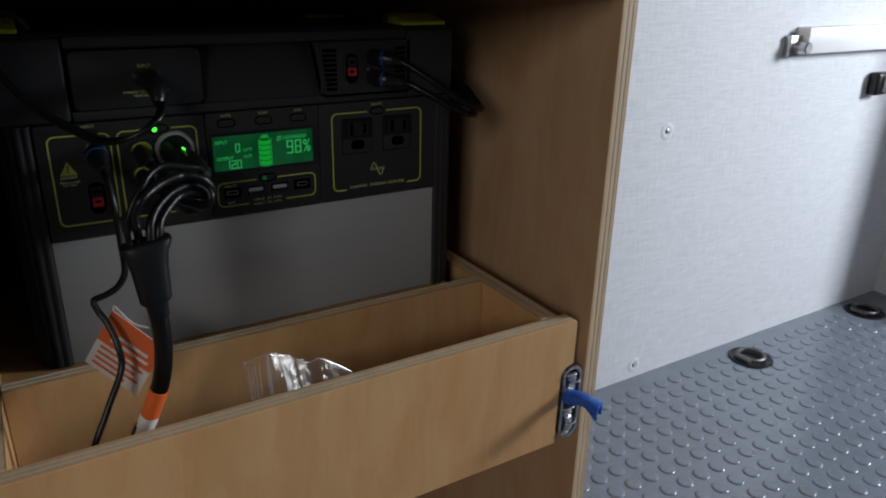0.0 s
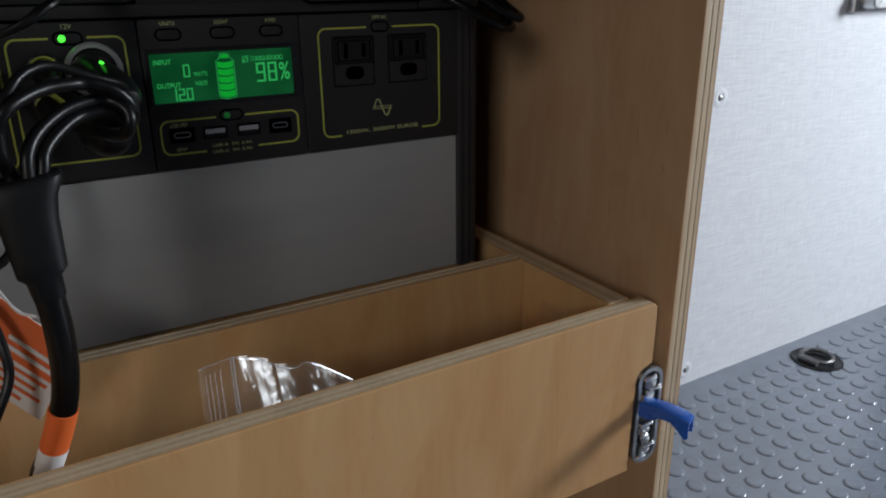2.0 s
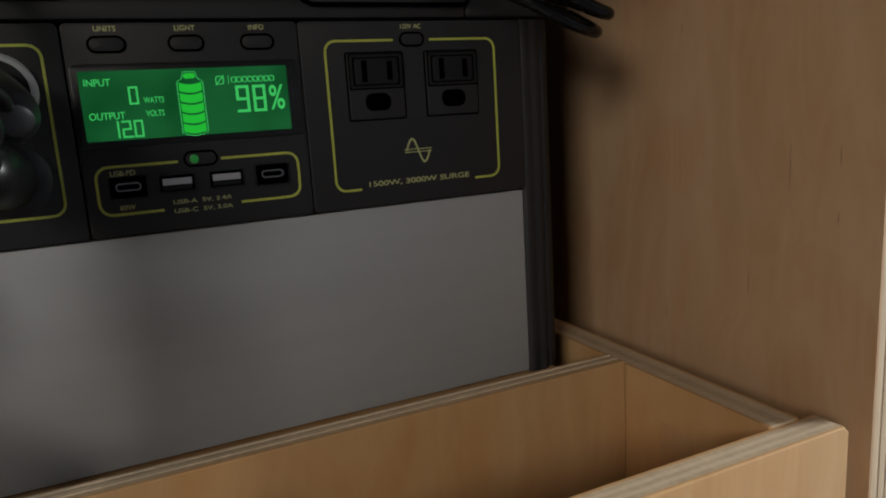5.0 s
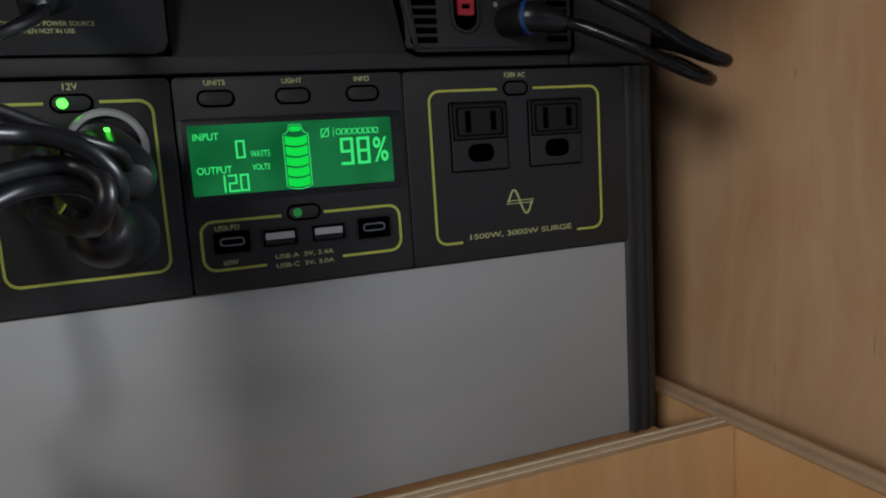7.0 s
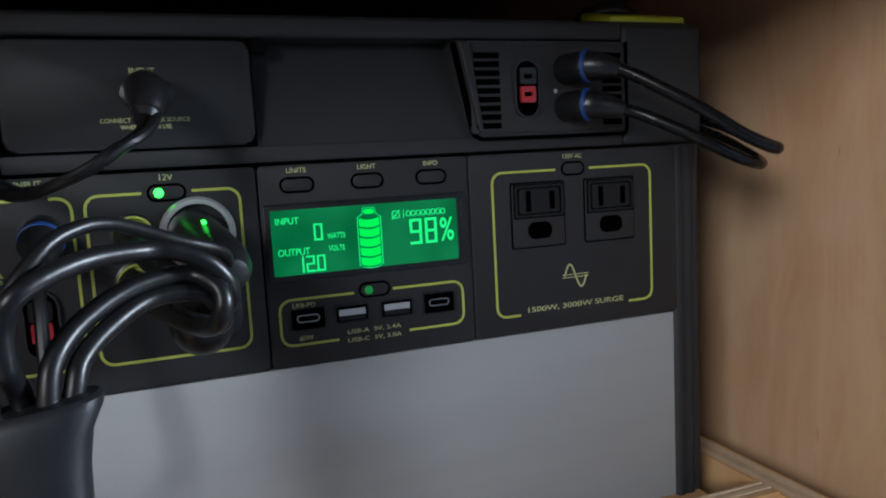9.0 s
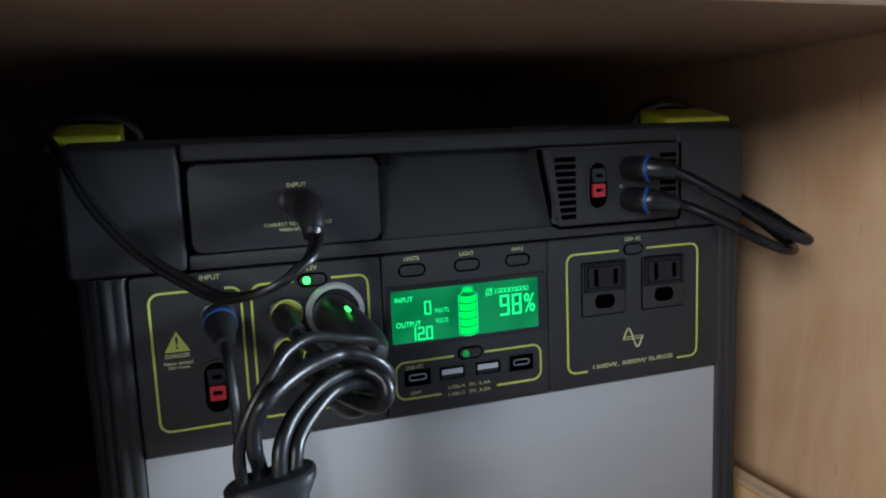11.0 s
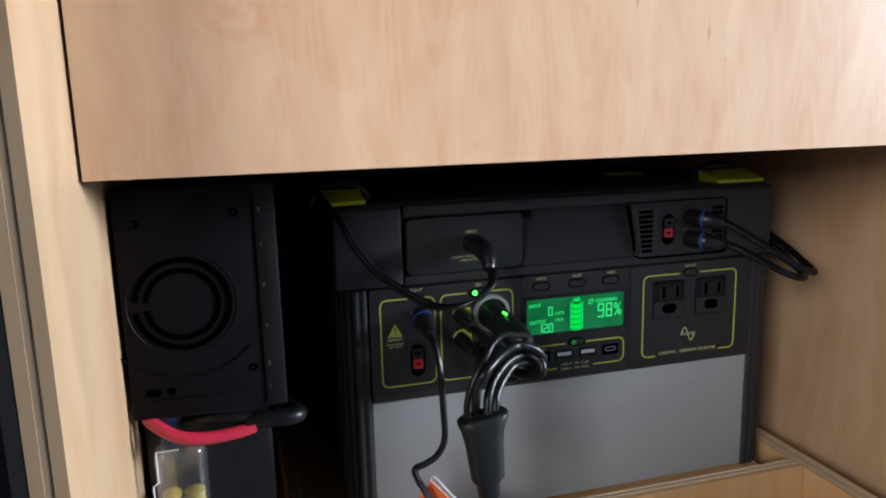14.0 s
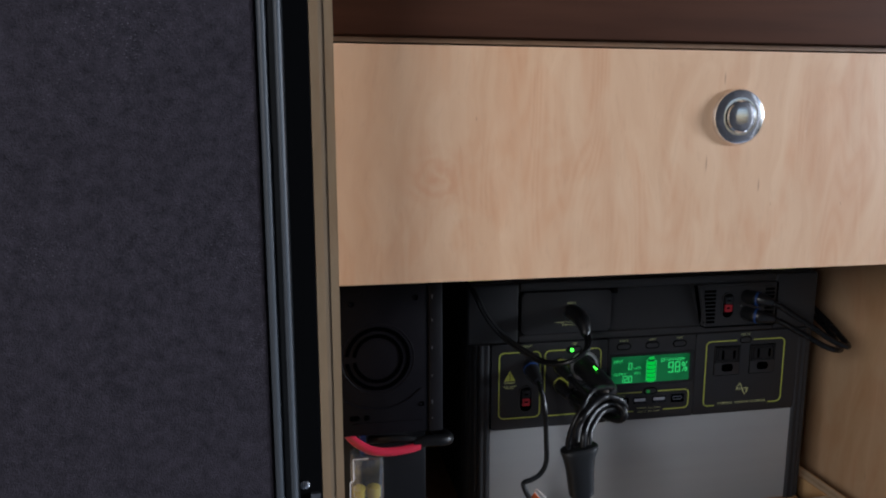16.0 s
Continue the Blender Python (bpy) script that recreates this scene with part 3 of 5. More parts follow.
# ---- plywood cabinet ----
plyboard("side_panel", 0.424, 0.440, -0.142, 0.298, FLOOR_Z, 0.4605, "x", MAPLE_PANEL, "upright maple plywood side panel of the cabinet", "cabinet panel")
plyboard("side_panel", -0.1655, -0.1525, -0.241, 0.298, FLOOR_Z, 1.2, "x", BIRCH, "upright plywood partition beside the black felt panel", "cabinet panel", k=3, plies=(BIRCH, PLY_EDGE))
plyboard("back_panel", -0.1522, 0.423, 0.284, 0.297, FLOOR_Z, 0.4605, "y", DARKLINING, "dark carpeted back panel of the cabinet", "cabinet panel")
plyboard("cabinet_floor", -0.1522, 0.423, -0.12, 0.283, FLOOR_Z, FLOOR_Z + 0.015, "z", MAPLE_TRAY, "plywood cabinet bottom lying on the van floor", "cabinet panel")
plyboard("shelf", -0.1522, -0.066, -0.118, 0.283, -0.016, 0.0, "z", MAPLE_TRAY, "small plywood shelf under the black fan unit", "shelf")
top = thing("countertop", (0.135, 0.05, 0.461), "dark walnut countertop on a thin plywood underlay", "countertop")
part("underlay", slab(-0.1522, 0.4235, -0.152, 0.298, 0.4608, 0.4640), BROWN_PLY, top, "thin brown plywood underlay", smooth=False)
part("worktop", slab(-0.1522, 0.440, -0.160, 0.298, 0.4644, 0.515, 0.002), WALNUT, top)

# ---- upper drawer ----
drawer = plyboard("drawer", -0.1508, 0.422, -0.163, -0.145, 0.2955, 0.4583, "y", MAPLE_FRONT, "closed maple drawer with a round chrome push button", "drawer")
part("drawer_bottom", slab(-0.140, 0.412, -0.144, 0.26, 0.303, 0.315), BROWN_PLY, drawer, smooth=False)
part("drawer_side", slab(-0.140, -0.128, -0.144, 0.26, 0.316, 0.43), MAPLE_TRAY, drawer, smooth=False)
part("drawer_side", slab(0.400, 0.412, -0.144, 0.26, 0.316, 0.43), MAPLE_TRAY, drawer, smooth=False)
KX, KZ = 0.1443, 0.4113
knob = part("push_button", lathe(((KX, -0.163, KZ), (KX, -0.2, KZ)), [(-0.001, 0.0205), (0.0015, 0.0205), (0.003, 0.0195), (0.0045, 0.0145), (0.0045, 0.0125), (0.002, 0.0122), (0.002, 0.001)], 40), CHROME, drawer, "polished chrome rosette")
part("button_cap", lathe(((KX, -0.164, KZ), (KX, -0.2, KZ)), [(0, 0.0116), (0.0045, 0.0116), (0.0056, 0.0108), (0.0062, 0.0085), (0.0066, 0.0050), (0.0067, 0.0008)], 40), CHROME, knob)

# ---- sliding tray in front of the power station ----
tray = thing("sliding_tray", (0.17, -0.08, -0.127), "shallow open plywood tray with a front storage bay", "tray")
arc = [(0.393 + 0.012 * (1 - math.cos(radians(a))), -0.052 + 0.010 * math.sin(radians(a))) for a in (0, 22, 45, 67, 90)]
FRONT = [(-0.062, -0.127), (0.393, -0.127)] + arc + [(0.4085, -0.0415), (0.4085, 0.002), (0.4055, 0.005), (-0.062, 0.005)]
for i in range(7):
    w0 = [0, 0.0016, 0.0040, 0.0064, 0.0088, 0.0112, 0.0136, 0.0152]
    part("veneer" if i in (0, 6) else "ply", plate(FRONT, -0.142 + w0[i], -0.142 + w0[i + 1], 0.0008 if i == 0 else 0), MAPLE_TRAY if i in (0, 6) else (PLY_DARK if i % 2 else PLY_LIGHT), tray, smooth=False)
for i in range(5):
    w0 = [0, 0.0030, 0.0062, 0.0088, 0.0120, 0.0145]
    part("back_board", slab(-0.050, 0.3765, -0.031 + w0[i], -0.031 + w0[i + 1], -0.112, 0.0078 - 0.0005 * (i % 2), 0.0006 if i in (0, 4) else 0), MAPLE_TRAY if i == 0 else (PLY_DARK if i % 2 else PLY_LIGHT), tray, smooth=False)
for i in range(5):
    w0 = [0, 0.0020, 0.0065, 0.0115, 0.0165, 0.0185]
    m = MAPLE_TRAY if i in (0, 4) else (PLY_DARK if i == 2 else PLY_LIGHT)
    part("side_board", slab(0.377 + w0[i], 0.377 + w0[i + 1], -0.1265, 0.26, -0.112, 0.006), m, tray, smooth=False)
    part("side_board", slab(-0.062 + w0[i] * 0.62, -0.062 + w0[i + 1] * 0.62, -0.1265, 0.26, -0.112, 0.006), m, tray, smooth=False)
part("tray_bottom", slab(-0.062, 0.3955, -0.1265, 0.26, -0.124, -0.1125), MAPLE_TRAY, tray, smooth=False)
part("deck", slab(-0.0500, 0.3520, -0.0160, 0.26, -0.014, 0.0), MAPLE_TRAY, tray, smooth=False)
part("slide", slab(0.3960, 0.4235, -0.12, 0.26, -0.10, -0.055, 0.003), STEEL, tray, "steel drawer slide")

# lock-in latch at the tray's end
latch = thing("slide_latch", (0.408, -0.14, -0.125), "black and steel slide end with a blue release lever", "latch")
part("housing", plate(rounded(0.3965, 0.4205, -0.124, -0.045, 0.011, 5), -0.1395, -0.121, 0.001), BLACK, latch)
part("rail_lip", band(rounded(0.3965, 0.4205, -0.124, -0.045, 0.011, 5), rounded(0.3995, 0.4175, -0.121, -0.048, 0.009, 5), -0.1425, -0.1396), STEEL, latch)
for z, r in ((-0.057, 0.0055), (-0.066, 0.0045), (-0.104, 0.0045), (-0.113, 0.0055)):
    part("roller", lathe(((0.408, -0.139, z), (0.408, -0.16, z)), [(0, r), (0.0035, r), (0.0045, r * 0.8), (0.0048, r * 0.3)], 16), STEEL, latch)
for x0, x1, z0, z1 in ((0.4000, 0.4110, -0.0530, -0.0505), (0.4085, 0.4165, -0.0625, -0.0600), (0.3990, 0.4045, -0.0700, -0.0640), (0.3995, 0.4120, -0.0905, -0.0880), (0.4015, 0.4055, -0.1010, -0.0950), (0.4040, 0.4160, -0.1095, -0.1070), (0.3995, 0.4060, -0.1180, -0.1150)):
    part("spring_clip", slab(x0, x1, -0.1455, -0.1395, z0, z1, 0.0006), CHROME, latch)
for z in (-0.0745, -0.0955):
    part("ball_cage", slab(0.400, 0.411, -0.1435, -0.1395, z - 0.003, z + 0.003, 0.001), STEEL, latch)
# inverted channel with two hooked side walls
lev = bmesh.new()
SECTIONS = [((0.4022, -0.1415, -0.0690), 0.0054, 0.0110), ((0.4050, -0.1480, -0.0680), 0.0062, 0.0125), ((0.4080, -0.1560, -0.0678), 0.0068, 0.0080), ((0.4108, -0.1630, -0.0684), 0.0070, 0.0075), ((0.4132, -0.1690, -0.0694), 0.0070, 0.0115), ((0.4146, -0.1730, -0.0704), 0.0068, 0.0150), ((0.4154, -0.1752, -0.0714), 0.0066, 0.0130)]
side_, loops = Vector((0.90, 0.42, 0.0)).normalized(), []
for c, hw, dp in SECTIONS:
    c, th = Vector(c), 0.0017
    ring = [(-hw, -dp), (-hw, -0.0022), (-hw + 0.0007, -0.0007), (-hw + 0.0022, 0.0), (hw - 0.0022, 0.0), (hw - 0.0007, -0.0007), (hw, -0.0022), (hw, -dp), (hw - th, -dp), (hw - th, -th - 0.0008), (-hw + th, -th - 0.0008), (-hw + th, -dp)]
    loops.append([lev.verts.new(c + side_ * a + Vector((0, 0, b))) for a, b in ring])
for p, q in zip(loops, loops[1:]):
    for i in range(len(p)):
        lev.faces.new((p[i], p[(i + 1) % len(p)], q[(i + 1) % len(p)], q[i]))
lev.faces.new(loops[0])
lev.faces.new(loops[-1][::-1])
part("lever", lev, BLUE, latch, "glossy blue lever")

# ---- felt panel and trim beside the cabinet ----
felt = thing("felt_panel", (-0.7, -0.27, FLOOR_Z), "black felt-covered panel with a grooved metal edge trim", "panel")
part("felt", slab(-1.3, -0.1908, -0.2905, -0.16, FLOOR_Z, 1.24, 0.003), FELT, felt)
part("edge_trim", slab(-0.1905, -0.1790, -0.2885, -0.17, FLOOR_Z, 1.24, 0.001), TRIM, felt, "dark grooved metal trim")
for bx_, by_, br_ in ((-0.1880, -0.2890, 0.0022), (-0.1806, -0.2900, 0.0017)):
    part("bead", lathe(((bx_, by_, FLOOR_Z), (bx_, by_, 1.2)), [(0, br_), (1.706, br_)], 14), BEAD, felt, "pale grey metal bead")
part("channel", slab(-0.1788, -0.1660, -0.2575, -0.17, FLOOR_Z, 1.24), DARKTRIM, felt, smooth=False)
part("trim_screw", lathe(((-0.1758, -0.2575, 0.1995), (-0.1758, -0.3, 0.1995)), [(0, 0.0028), (0.001, 0.0028), (0.0018, 0.0018), (0.002, 0.0004)], 14), CHROME, felt)
part("corner_plate", slab(-0.1725, -0.1670, -0.2600, -0.2577, 0.15, 0.1945), STEEL, felt)

# ---- power station ----
ps = thing("power_station", (0.165, 0.13, 0.0), "graphite portable power station with a lit green display", "power station")
XL, XR = -0.0225, 0.3515
part("shell", slab(-0.0195, 0.3485, 0.006, 0.256, 0.0005, 0.193, 0.006), SHELL, ps)


def corner_rail(side):
    """Rounded, ribbed corner post running up the front edge."""
    pts = []
    n = 44
    for i in range(n + 1):
        a = i / n
        s = a * 0.050
        rib = 0.0019 * (abs(math.sin(math.pi * 8 * a)) ** 0.5) - 0.0005
        if s < 0.006:
            p, nr = Vector((s, 0.0)), Vector((0, -1))
        elif s < 0.030:
            k = (s - 0.006) / 0.024 * math.pi / 2
            p, nr = Vector((0.006 + 0.0153 * math.sin(k), 0.0153 * (1 - math.cos(k)))), Vector((math.sin(k), -math.cos(k)))
        else:
            p, nr = Vector((0.0213, 0.0153 + (s - 0.030))), Vector((1, 0))
        pts.append(p + nr * rib)
    pts += [Vector((0.012, 0.036)), Vector((0.0, 0.012))]
    bm = bmesh.new()
    fx = (lambda q: 0.0005 - q) if side < 0 else (lambda q: 0.3347 + q * 1.08)
    a = [bm.verts.new((fx(p.x), 0.0005 + p.y, 0.001)) for p in pts]
    b = [bm.verts.new((fx(p.x), 0.0005 + p.y, 0.194)) for p in pts]
    for i in range(len(pts)):
        j = (i + 1) % len(pts)
        bm.faces.new((a[i], a[j], b[j], b[i]))
    bm.faces.new(a)
    bm.faces.new(b[::-1])
    return bm


part("ribbed_corner", corner_rail(-1), SHELL, ps)
part("ribbed_corner", corner_rail(1), SHELL, ps)
part("front_panel", slab(0.0008, 0.3343, 0.0005, 0.012, 0.002, 0.1052, 0.0006), GREYMETAL, ps, "brushed grey aluminium front panel")
plates = []
for x0, x1 in ((-0.0008, 0.1192), (0.1203, 0.2158), (0.2169, 0.3340)):
    r = rounded(x0, x1, 0.1062, 0.1938, 0.0022, 3)
    plates.append(part("control_plate", plate(r, -0.0012, 0.010, 0.0005), PLATE, ps))
LEFT, MID, RIGHT = plates
for ob_, dx_ in zip(plates, (0.0022, 0.0019, 0.0013)):
    ob_.location.x += dx_
Y = -0.0016


def printed_frame(x0, x1, z0, z1, gap=None, low=None, parent=None):
    """A thin lime line round a group of sockets, broken for a button above and for words below."""
    r, n, w = 0.005, 5, 0.0011
    pts = rounded(x0, x1, z0, z1, r, n)
    if not gap and not low:
        return part("printed_frame", stroke(pts, w, Y, Y + 0.0006, True), LIME, parent, smooth=False)
    k = n + 1
    tr, tl, bl, br = pts[:k], pts[k:2 * k], pts[2 * k:3 * k], pts[3 * k:]
    bm = bmesh.new()
    if gap and low:
        stroke([(gap[0], z1)] + tl + bl + [(low[0], z0)], w, Y, Y + 0.0006, bm=bm)
        stroke([(low[1], z0)] + br + tr + [(gap[1], z1)], w, Y, Y + 0.0006, bm=bm)
    else:
        stroke([(gap[0], z1)] + tl + bl + br + tr + [(gap[1], z1)], w, Y, Y + 0.0006, bm=bm)
    return part("printed_frame", bm, LIME, parent, smooth=False)


def button(x, z, parent, lit=None, w=0.0130, h=0.0050):
    p = part("button", plate(rounded(x - w / 2, x + w / 2, z - h / 2, z + h / 2, h / 2, 8), -0.0021, 0.0, 0.0005), PLATE, parent)
    o = rounded(x - w / 2 - 0.0010, x + w / 2 + 0.0010, z - h / 2 - 0.0010, z + h / 2 + 0.0010, h / 2 + 0.0010, 8)
    # flat black band paints the shade of the gap round the button
    part("button_gap", band(o, rounded(x - w / 2, x + w / 2, z - h / 2, z + h / 2, h / 2, 8), -0.0016, -0.0008), SHADE_BLACK, p)
    if lit:
        part("indicator", lathe(((x - w / 2 + 0.0035, -0.0022, z), (x - w / 2 + 0.0035, -0.01, z)), [(0, 0.0019), (0.0008, 0.0018), (0.0012, 0.001)], 14), lit, p, "green indicator light")
    return p


# middle plate: buttons, display, USB
for x, w in ((0.1365, "UNITS"), (0.1675, "LIGHT"), (0.1975, "INFO")):
    button(x, 0.1852, MID)
    words("lettering", w, x, 0.1903, 0.0022, Y, TEXT, MID)
disp = part("display", plate(rounded(0.1212, 0.2148, 0.1436, 0.1774, 0.002, 3), -0.0020, 0.002, 0.0006), BLACK, MID, "glossy black display with green backlight")
LX0, LX1, LZ0, LZ1 = 0.1240, 0.2088, 0.1465, 0.1747
part("backlight", plate(rounded(LX0, LX1, LZ0, LZ1, 0.0006, 2), -0.0026, -0.0018), LCD_BACK, disp, "lit green screen", smooth=False)
YD = -0.0029


def at_lcd(u, v):
    return LX0 + u * (LX1 - LX0), LZ1 - v * (LZ1 - LZ0)


def lcd_word(s, u0, u1, v0, v1):
    x0, z1 = at_lcd(u0, v0)
    x1, z0 = at_lcd(u1, v1)
    words("lettering", s, x0, z0, z1 - z0, YD, LCD_LIT, disp, x1 - x0, centre=False)


SEG = {"0": "abcdef", "1": "bc", "2": "abged", "8": "abcdefg", "9": "abcdfg"}


def digits(s, u0, u1, v0, v1):
    x0, z1 = at_lcd(u0, v0)
    x1, z0 = at_lcd(u1, v1)
    cells = [c for c in s if c != "."]
    w = (x1 - x0) / len(cells)
    th, k = (z1 - z0) * 0.105, -1
    zm = (z0 + z1) / 2
    for c in s:
        if c == ".":
            part("point", slab(x0 + (k + 1) * w - th, x0 + (k + 1) * w, YD, YD + 0.0003, z0, z0 + th), LCD_LIT, disp, smooth=False)
            continue
        k += 1
        a, b = x0 + k * w + w * 0.06, x0 + (k + 1) * w - w * 0.16
        S = {"a": (a, b, z1 - th, z1), "g": (a, b, zm - th / 2, zm + th / 2), "d": (a, b, z0, z0 + th), "f": (a, a + th, zm, z1), "b": (b - th, b, zm, z1), "e": (a, a + th, z0, zm), "c": (b - th, b, z0, zm)}
        for q in SEG[c]:
            X0, X1, Z0, Z1 = S[q]
            part("digit_segment", slab(X0, X1, YD, YD + 0.0003, Z0, Z1), LCD_LIT, disp, smooth=False)


lcd_word("INPUT", 0.022, 0.139, 0.115, 0.215)
digits("0", 0.209, 0.266, 0.234, 0.494)
lcd_word("WATTS", 0.279, 0.373, 0.395, 0.485)
lcd_word("OUTPUT", 0.025, 0.186, 0.590, 0.695)
lcd_word("VOLTS", 0.282, 0.367, 0.589, 0.677)
digits("12.0", 0.105, 0.270, 0.719, 0.970)
digits("98", 0.720, 0.893, 0.285, 0.697)
lcd_word("%", 0.896, 0.976, 0.297, 0.680)
# battery sign: a drum of five lit cells under a cap, drawn inside a thin outline
bx, bz = at_lcd(0.505, 0.555)
BW, BH, SAG = 0.0046, 0.0108, 0.0010


def drum(z0, z1, w, y):
    n = 8
    low = [(bx - w + 2 * w * i / n, z0 - SAG * (1 - (2 * i / n - 1) ** 2)) for i in range(n + 1)]
    high = [(bx + w - 2 * w * i / n, z1 - SAG * (1 - (2 * i / n - 1) ** 2)) for i in range(n + 1)]
    return plate(low + high, y, y + 0.0003)


for i in range(5):
    z = bz - BH + i * 0.0043
    part("battery_cell", drum(z, z + 0.0035, BW, YD), LCD_CELL, disp, smooth=False)
part("battery_cap", plate(rounded(bx - 0.0024, bx + 0.0024, bz + BH + 0.0006, bz + BH + 0.0028, 0.0010, 4), YD, YD + 0.0003), LCD_CELL, disp, smooth=False)
part("symbol_outline", stroke([(bx - 0.0030, bz + BH + 0.0012), (bx - 0.0034, bz + BH + 0.0004), (bx - BW - 0.0007, bz + BH - 0.0006), (bx - BW - 0.0007, bz - BH - 0.0004), (bx - 0.003, bz - BH - 0.0015), (bx, bz - BH - 0.0019), (bx + 0.003, bz - BH - 0.0015), (bx + BW + 0.0007, bz - BH - 0.0004), (bx + BW + 0.0007, bz + BH - 0.0006), (bx + 0.0034, bz + BH + 0.0004), (bx + 0.0030, bz + BH + 0.0012), (bx + 0.0026, bz + BH + 0.0034), (bx - 0.0026, bz + BH + 0.0034)], 0.0003, YD, YD + 0.0003, True), LCD_LIT, disp, smooth=False)
gx, gz = at_lcd(0.652, 0.195)
part("maker_mark", stroke(rounded(gx - 0.0016, gx + 0.0016, gz - 0.0016, gz + 0.0016, 0.0009, 3), 0.0004, YD, YD + 0.0003, True), LCD_LIT, disp, smooth=False)
part("maker_slash", stroke([(gx - 0.0019, gz - 0.0021), (gx + 0.0019, gz + 0.0021)], 0.0004, YD, YD + 0.0003), LCD_LIT, disp, smooth=False)
part("maker_rule", slab(gx + 0.0036, gx + 0.0038, YD, YD + 0.0003, gz - 0.0019, gz + 0.0019), LCD_LIT, disp, smooth=False)
for i in range(8):
    part("maker_bar", stroke(rounded(gx + 0.0050 + i * 0.00238, gx + 0.0068 + i * 0.00238, gz - 0.0010, gz + 0.0012, 0.0005, 2), 0.00035, YD, YD + 0.0003, True), LCD_LIT, disp, smooth=False)
bars("display_ticks", [(0.2108, 0.2116, 0.150 + i * 0.0052, 0.1525 + i * 0.0052) for i in range(5)], -0.0022, PLATE, disp)

printed_frame(0.1250, 0.2103, 0.1155, 0.1357, gap=(0.1580, 0.1762), low=(0.1500, 0.1830), parent=MID)
button(0.1676, 0.1364, MID, LEDDIM, 0.0126, 0.0050)
UZ = 0.1266
for x, kind in ((0.1370, "c"), (0.1567, "a"), (0.1776, "a"), (0.1981, "c")):
    w, h = (0.0146, 0.0090) if kind == "c" else (0.0142, 0.0068)
    s = part("usb_port", band(rounded(x - w / 2 - 0.0006, x + w / 2 + 0.0006, UZ - h / 2 - 0.0006, UZ + h / 2 + 0.0006, 0.0008, 2), rounded(x - w / 2, x + w / 2, UZ - h / 2, UZ + h / 2, 0.0006, 2), -0.0019, -0.001), BLACK, MID)
    # no hole is cut: a flat black sheet carries its shade
    part("socket_hole", slab(x - w / 2, x + w / 2, -0.00145, -0.0011, UZ - h / 2, UZ + h / 2), SHADE_BLACK, s, smooth=False)
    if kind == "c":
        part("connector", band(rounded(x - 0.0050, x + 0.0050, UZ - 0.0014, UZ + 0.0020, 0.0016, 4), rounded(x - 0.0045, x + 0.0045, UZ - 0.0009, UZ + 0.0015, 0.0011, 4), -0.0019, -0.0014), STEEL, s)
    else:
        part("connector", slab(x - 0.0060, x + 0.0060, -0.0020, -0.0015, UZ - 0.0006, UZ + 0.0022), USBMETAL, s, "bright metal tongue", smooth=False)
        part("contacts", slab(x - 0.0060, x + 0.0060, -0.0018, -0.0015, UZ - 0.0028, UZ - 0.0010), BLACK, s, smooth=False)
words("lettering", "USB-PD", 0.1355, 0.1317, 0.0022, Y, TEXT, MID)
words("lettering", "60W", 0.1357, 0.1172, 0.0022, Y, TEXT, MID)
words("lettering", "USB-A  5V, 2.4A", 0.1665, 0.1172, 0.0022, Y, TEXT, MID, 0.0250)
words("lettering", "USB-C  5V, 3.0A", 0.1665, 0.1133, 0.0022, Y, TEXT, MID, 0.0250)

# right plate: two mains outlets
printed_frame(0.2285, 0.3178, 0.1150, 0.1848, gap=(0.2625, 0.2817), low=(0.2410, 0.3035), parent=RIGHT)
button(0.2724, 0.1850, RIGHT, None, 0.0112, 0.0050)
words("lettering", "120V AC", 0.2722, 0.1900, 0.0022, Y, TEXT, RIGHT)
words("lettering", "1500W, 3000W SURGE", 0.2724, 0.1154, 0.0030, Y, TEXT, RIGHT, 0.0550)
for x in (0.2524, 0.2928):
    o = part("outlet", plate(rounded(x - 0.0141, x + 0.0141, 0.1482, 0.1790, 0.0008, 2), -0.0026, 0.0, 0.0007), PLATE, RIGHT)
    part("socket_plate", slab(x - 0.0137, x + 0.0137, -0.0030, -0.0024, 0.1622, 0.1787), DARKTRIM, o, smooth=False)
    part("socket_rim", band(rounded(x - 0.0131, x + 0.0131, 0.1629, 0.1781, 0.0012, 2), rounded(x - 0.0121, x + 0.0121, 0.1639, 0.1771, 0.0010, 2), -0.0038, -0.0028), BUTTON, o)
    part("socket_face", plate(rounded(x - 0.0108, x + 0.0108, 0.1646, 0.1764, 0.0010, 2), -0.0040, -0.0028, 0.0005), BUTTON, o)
    # slots, earth hole and gap are black sheets in place of recess shade
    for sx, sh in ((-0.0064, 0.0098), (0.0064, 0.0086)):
        part("slot", slab(x + sx - 0.0013, x + sx + 0.0013, -0.0043, -0.0034, 0.1706 - sh / 2, 0.1706 + sh / 2), SHADE_BLACK, o, smooth=False)
    part("earth_hole", plate(rounded(x - 0.0064, x + 0.0064, 0.1521, 0.1603, 0.0036, 5), -0.0032, -0.0024), SHADE_BLACK, o, smooth=False)
    part("outlet_gap", band(rounded(x - 0.0147, x + 0.0147, 0.1476, 0.1796, 0.001, 2), rounded(x - 0.0141, x + 0.0141, 0.1482, 0.1790, 0.0008, 2), -0.0016, -0.0008), SHADE_BLACK, o)
sine = bmesh.new()
stroke([(0.2722 - 0.0063 + 0.0126 * i / 24, 0.1316 + 0.0058 * math.sin(2 * math.pi * i / 24)) for i in range(25)], 0.0008, Y, Y + 0.0006, bm=sine)
